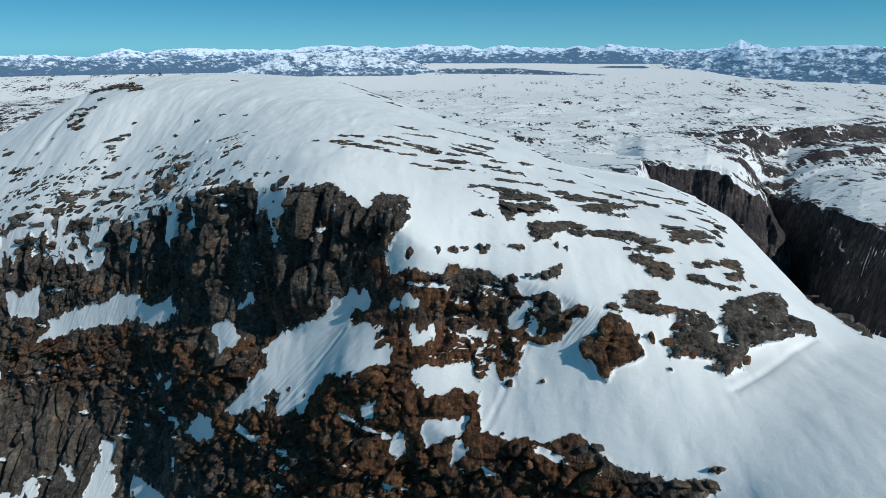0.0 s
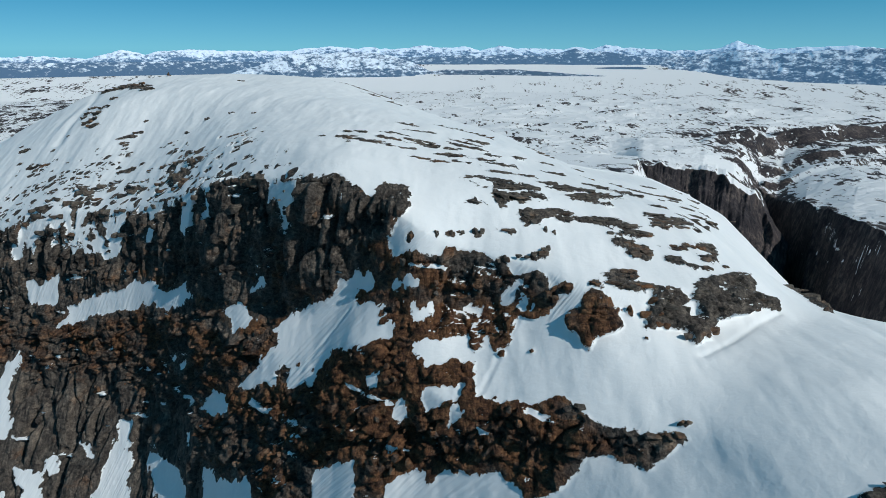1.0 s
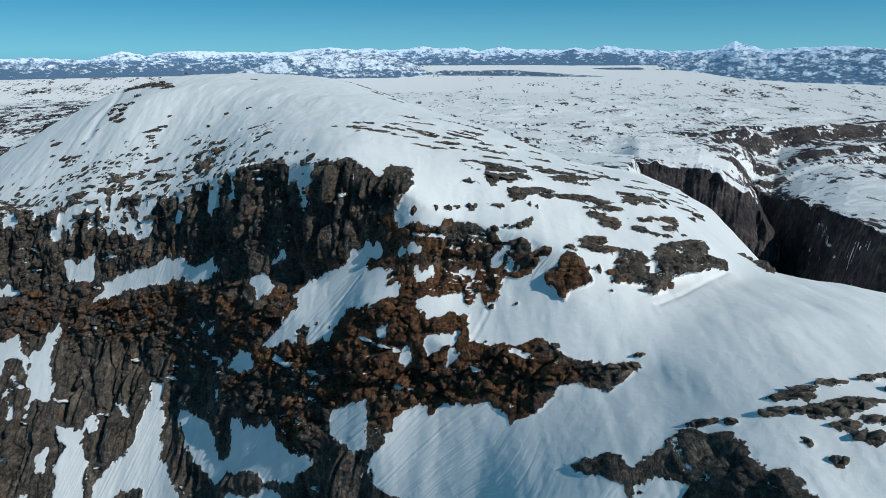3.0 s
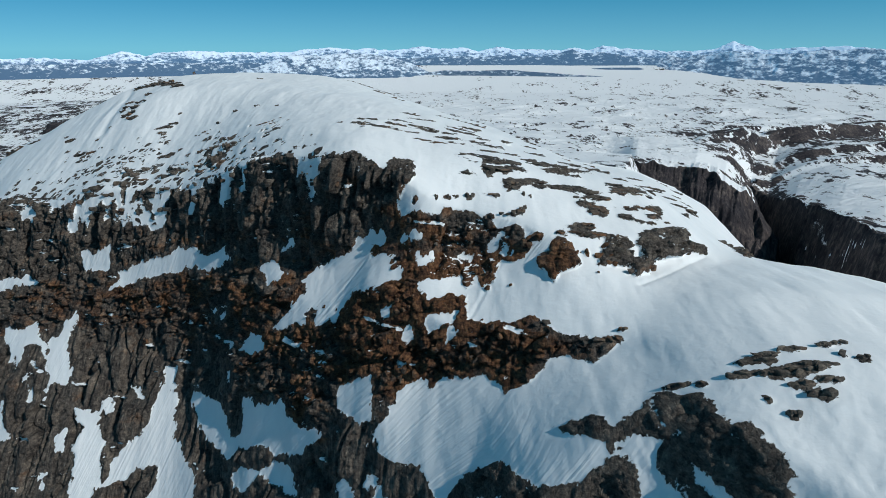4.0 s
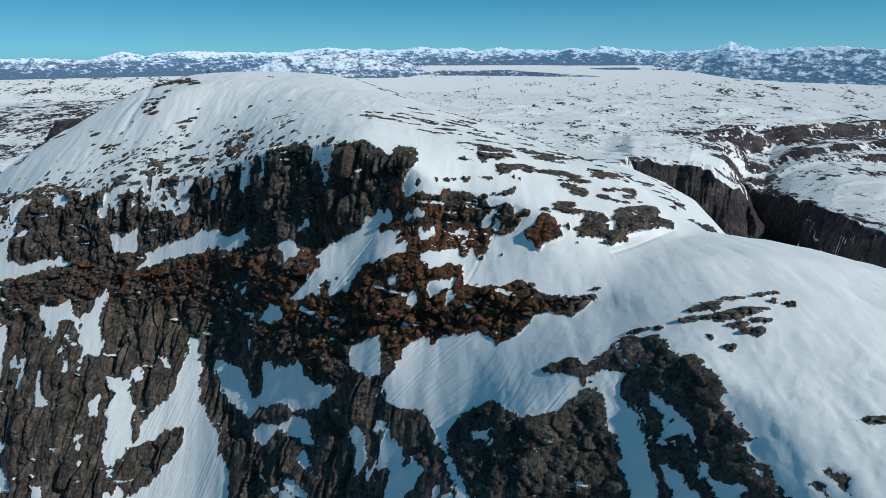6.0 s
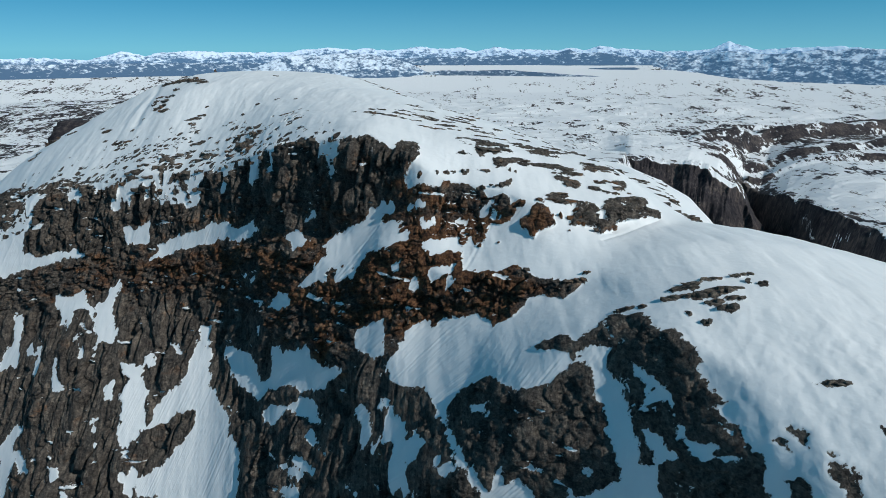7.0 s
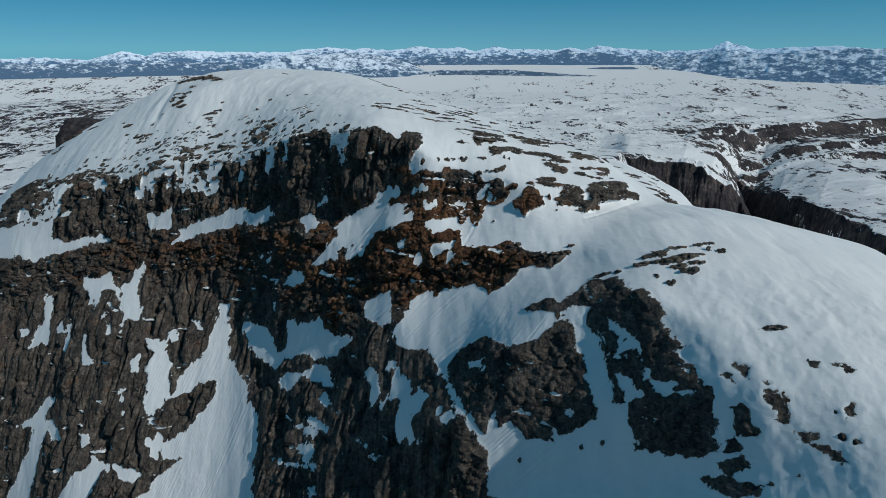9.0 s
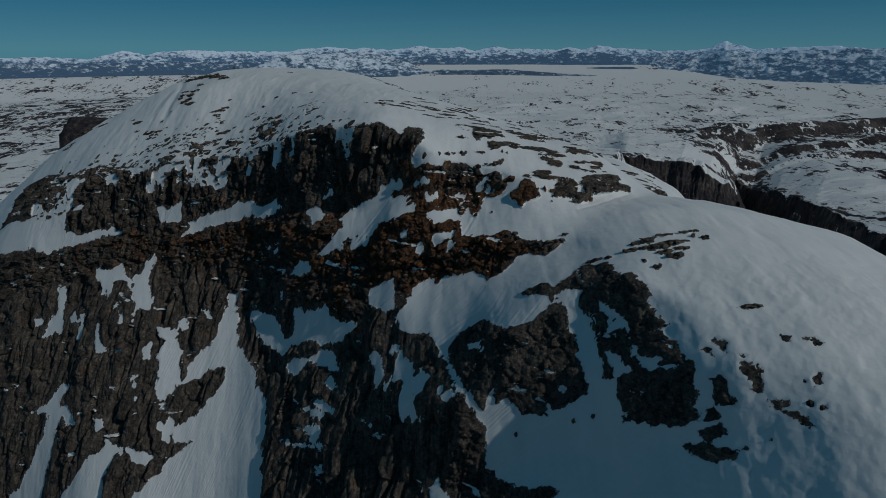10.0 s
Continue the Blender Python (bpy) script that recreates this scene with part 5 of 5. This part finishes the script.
HEADLAND = [(-3, -50), (-1.4, -37), (0.5, -33), (3, -34), (6.4, -32.5), (8, -35), (10, -37), (12, -39.5), (14, -41), (16, -43), (19, -44), (22, -45), (24, -53)]
ISLES = [(9, -40), (10.3, -33), (10.8, -31.2), (12.4, -31), (13.0, -33.5), (13.6, -30), (15, -28.6), (17.5, -28.2), (18.6, -33), (20, -40)]
LAKE_HILL = [(-20, -42), (-16.5, -28), (-14.5, -16), (-13.1, -8), (-10.7, -10), (-8.7, -6.8), (-6.2, -8.1), (-4.2, -13.3), (-2.7, -21.8), (-1.5, -32.1), (0, -44), (2, -50)]
EAST_HILLS = [(16.5, -34), (18.1, -25), (19.8, -9.7), (21, -15), (21.7, -9.6), (22.9, -10.5), (25, -4.5), (27.1, -9), (29.1, -9), (31, -4.6), (33.5, -2.7), (36, -1.5), (45, -4)]


def build_ridge(skyline, label, near, deep, foot, rough, air, bare):
    """One ridge of the distance, from its foot to just behind its crest. near: bearings and distances of the foot."""
    line = np.array(skyline)
    az = np.radians(np.arange(line[0, 0], line[-1, 0], 0.07))
    k = np.linspace(0, 1, 44)
    a, s = [v.ravel() for v in np.meshgrid(az, k, indexing="ij")]
    deg = np.degrees(a)
    r = np.interp(deg, *np.array(near).T) + deep * s
    crest = 150 + np.interp(deg, *line.T) * r / 1000
    base = 150 + np.interp(deg, *np.array(foot).T) * r / 1000
    p = np.stack([r * np.sin(a), r * np.cos(a), 0 * a], -1)
    seed = int(near[0][1])
    peaks = 0.3 - 1.3 * abs(fractal(p * (0.012, 0.012, 0), seed, 6, 0.6))
    shape = np.where(s < 0.86, (s / 0.86) ** 1.15, 1 - (s - 0.86) * 2)
    relief = rough * (peaks * np.sin(np.pi * np.clip(s, 0, 1)) ** 0.6 + 0.12 * fractal(p * 0.06, seed + 7, 3))
    p[:, 2] = base + np.maximum(crest - base, 0) * shape + relief * np.clip((crest - base) / 60, 0, 1)
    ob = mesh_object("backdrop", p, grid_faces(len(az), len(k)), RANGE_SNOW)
    # how strongly this ridge glows, to stand for the haze before it
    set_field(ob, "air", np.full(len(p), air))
    set_field(ob, "bare", np.interp(s, [0, 0.5, 1], bare) + 0.03 * fractal(p * 0.006, seed + 3, 3))
    return tagged(ob, label, "mountain range", kind="structure")


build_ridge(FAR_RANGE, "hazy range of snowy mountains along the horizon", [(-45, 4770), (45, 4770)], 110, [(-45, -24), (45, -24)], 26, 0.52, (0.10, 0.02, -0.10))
build_ridge(SHORE_HILLS, "wooded hills beyond the frozen lakes, haze put in as a blue glow", [(-45, 4570), (-14, 4590), (-3, 4665), (24, 4675)], 90, [(-45, -40), (-16, -38), (-5, -32), (24, -31)], 9, 0.40, (0.16, 0.08, 0.02))
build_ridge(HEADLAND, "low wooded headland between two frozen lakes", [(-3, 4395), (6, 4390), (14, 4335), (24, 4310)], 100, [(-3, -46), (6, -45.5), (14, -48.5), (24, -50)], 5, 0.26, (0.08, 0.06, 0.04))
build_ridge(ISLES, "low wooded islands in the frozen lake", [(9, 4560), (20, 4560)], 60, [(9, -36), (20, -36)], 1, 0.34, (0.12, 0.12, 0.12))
build_ridge(LAKE_HILL, "broad hill with patchy snow by the lake, haze put in as a blue glow", [(-20, 4340), (2, 4340)], 200, [(-20, -50), (2, -52)], 18, 0.37, (0.10, 0.02, -0.04))
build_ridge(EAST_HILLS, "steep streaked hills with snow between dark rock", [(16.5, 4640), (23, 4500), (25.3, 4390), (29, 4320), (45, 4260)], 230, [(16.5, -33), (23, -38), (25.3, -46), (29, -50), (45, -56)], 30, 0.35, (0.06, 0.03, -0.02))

# ---- loose rock and outcrops ----
def stone_material():
    m, nodes, add, link, bsdf = material("weathered_schist")
    place = add("NewGeometry").outputs["Position"]
    each = add("ObjectInfo").outputs["Random"]
    rust = add("Attribute")
    rust.attribute_type, rust.attribute_name = "OBJECT", "rust"
    stone, grain = rock_colour(add, link, place, sums(add, link, "ADD", rust.outputs["Fac"], sums(add, link, "MULTIPLY", each, 0.25)))
    lichen = noise_of(add, link, place, 1.7, 5, 0.6)
    spots = ramp(add, link, lichen, (0.5, (0, 0, 0)), (0.66, (1, 1, 1)))
    stone = mixed(add, link, sums(add, link, "MULTIPLY", spots, 0.35), stone, (0.15, 0.145, 0.10))
    link(stone, bsdf.inputs["Base Color"])
    bsdf.inputs["Roughness"].default_value = 0.85
    bsdf.inputs["Specular IOR Level"].default_value = 0.25
    beds = noise_of(add, link, mapping(add, link, place, (0.5, 0.5, 5.0), (8, 5, 0)), 1.0, 4, 0.6)
    link(bumped(add, link, sums(add, link, "ADD", beds, grain), 0.8, 0.35), bsdf.inputs["Normal"])
    return m


STONE = stone_material()
chance = random.Random(7)


def stone_mesh(name, flat, seed):
    """An angular block, 1 m across, split along its bedding and joints."""
    r = random.Random(seed)
    bm = bmesh.new()
    for k in range(15):
        a, u = r.uniform(0, math.tau), r.uniform(-1, 1)
        # corners crowd towards the upper and lower bed, as in split rock
        u = math.copysign(abs(u) ** 0.45, u)
        s = (1 - 0.35 * abs(u) ** 3) * r.uniform(0.75, 1.0)
        square = 1 / max(abs(math.cos(a)), abs(math.sin(a))) ** 0.6
        bm.verts.new((0.42 * s * square * math.cos(a), 0.42 * s * square * math.sin(a), 0.5 * u * (1 - 0.3 * r.random())))
    bmesh.ops.convex_hull(bm, input=bm.verts)
    bmesh.ops.delete(bm, geom=[v for v in bm.verts if not v.link_faces], context="VERTS")
    if not flat:
        bmesh.ops.bevel(bm, geom=list(bm.edges), offset=0.02, segments=1, affect="EDGES")
    me = bpy.data.meshes.new(name)
    bm.to_mesh(me)
    bm.free()
    me.materials.append(STONE)
    return me


SHAPES = [stone_mesh("rock_block", k % 2, 100 + k) for k in range(16)]


def rust_at(x, w):
    return max(0.8 * math.exp(-((w - 190) / 22) ** 2) * (1 if -120 < x < 40 else 0.1), 0.15 if w > 190 else 0.0)


def block(parent, x, w, sink, size, turn, lean, name="rock_block"):
    p = on_land(np.array([x]), np.array([w]))[0]
    ob = new(name, chance.choice(SHAPES))
    ob.matrix_world = pose(p[0], p[1], p[2] + sink, lean[0], lean[1], turn) @ Matrix.Diagonal((*size, 1))
    ob["rust"] = rust_at(x, w)
    if parent:
        ob.parent = parent
        ob.matrix_parent_inverse = parent.matrix_world.inverted()
    return ob


def outcrop(name, label, group, x, w, wide, high, deep, spread):
    """Split blocks of one outcrop, side by side, under an empty at its foot."""
    p = on_land(np.array([x]), np.array([w]))[0]
    root = new(name)
    root.matrix_world = pose(*p)
    tagged(root, label, "rock", group)
    count = max(2, min(7, round(wide / max(high, 0.8) * spread)))
    bed = chance.uniform(-6, 6)
    for k in range(count):
        at = (k + 0.5) / count - 0.5
        share = wide / count * chance.uniform(1.2, 1.9)
        tall = high * chance.uniform(0.7, 1.25)
        block(root, x + at * wide + chance.uniform(-0.15, 0.15) * share, w + chance.uniform(-0.5, 0.5) * deep * 0.6, 0.12 * tall,
              (share, deep * chance.uniform(0.7, 1.2), tall), chance.uniform(-25, 25), (chance.uniform(-8, 8), bed + chance.uniform(-5, 5)))
    return root


for x, w, wide, high in LEDGES:
    # low ledges of bedrock blown clear of snow
    outcrop("rock_ledge", "low dark schist ledge blown clear of snow", "ledges on the snowfield", x, w, wide, max(0.45, 0.45 * high), 1.4 + 1.1 * high, 0.32)

for x, w, wide, high in BOULDERS:
    if w > 290:
        wide, high = 0.9 * wide, 0.5 * high
    if wide < 1.6:
        ob = block(None, x, w, 0.15 * high, (wide, wide * chance.uniform(0.7, 1.1), max(high, 0.6)), chance.uniform(0, 360), (chance.uniform(-12, 12), chance.uniform(-12, 12)), "boulder")
        tagged(ob, "small grey-brown boulder half sunk in snow", "rock", "boulders in the snow")
    else:
        outcrop("rock_outcrop", "jointed grey schist outcrop rising from the snow slope", "outcrops on the slope", x, w, wide, max(0.75 * high, 0.7), max(1.2, 0.8 * high), 0.6)

for x, w, wide, high in CRAGS:
    # the crags' loosened blocks, on the rock that the land itself pushes out
    outcrop("crag", "tall jointed brown-grey crag with snow on its ledges", "crags along the shelf", x, w + 0.2 * high, 0.85 * wide, high * 0.5, max(1.8, 0.55 * high), 0.9)

# angular blocks that have come loose along the joints of the rust-stained beds
loose = random.Random(23)
spots = np.array([(loose.uniform(-125, 26), loose.uniform(150, 245)) for _ in range(1500)])
bed_low, bed_high = np.interp(spots[:, 0], GX, RUST_W), np.interp(spots[:, 0], GX, RIM_W)
spots = spots[(spots[:, 1] > bed_low - 6) & (spots[:, 1] < bed_high) & (covering(spots[:, 0], spots[:, 1]) > 1.6)][:220]
for x, y, z in on_land(spots[:, 0], spots[:, 1]):
    size = 0.7 + 1.3 * loose.random() ** 2
    ob = new("rock_block", loose.choice(SHAPES))
    ob.matrix_world = pose(x, y - 0.7 - 0.1 * size, z + 0.1, loose.uniform(-15, 15), loose.uniform(-15, 15), loose.uniform(0, 360)) @ Matrix.Diagonal((size * loose.uniform(0.8, 1.5), size, size * loose.uniform(0.6, 1.2), 1))
    ob["rust"] = 0.55 if y + z < np.interp(x, GX, FOOT_W) + 3 else 0.1
    ob.parent = mountain

# a small cairn on the summit
p = on_land(np.array([-122.0]), np.array([411.0]))[0]
cairn = new("cairn")
cairn.matrix_world = pose(*p)
tagged(cairn, "small heap of dark stones marking the summit", "cairn")
for k in range(9):
    level, turn = k // 4, k * 2.4
    spread = 0.7 - 0.3 * level
    ob = new("cairn_stone", SHAPES[k % len(SHAPES)])
    ob.matrix_world = pose(p[0] + spread * math.cos(turn), p[1] + spread * math.sin(turn), p[2] + 0.3 + 0.55 * level, 0, 0, 57 * k) @ Matrix.Diagonal((0.9, 0.8, 0.7, 1))
    ob["rust"] = 0.1
    ob.parent, ob.matrix_parent_inverse = cairn, cairn.matrix_world.inverted()
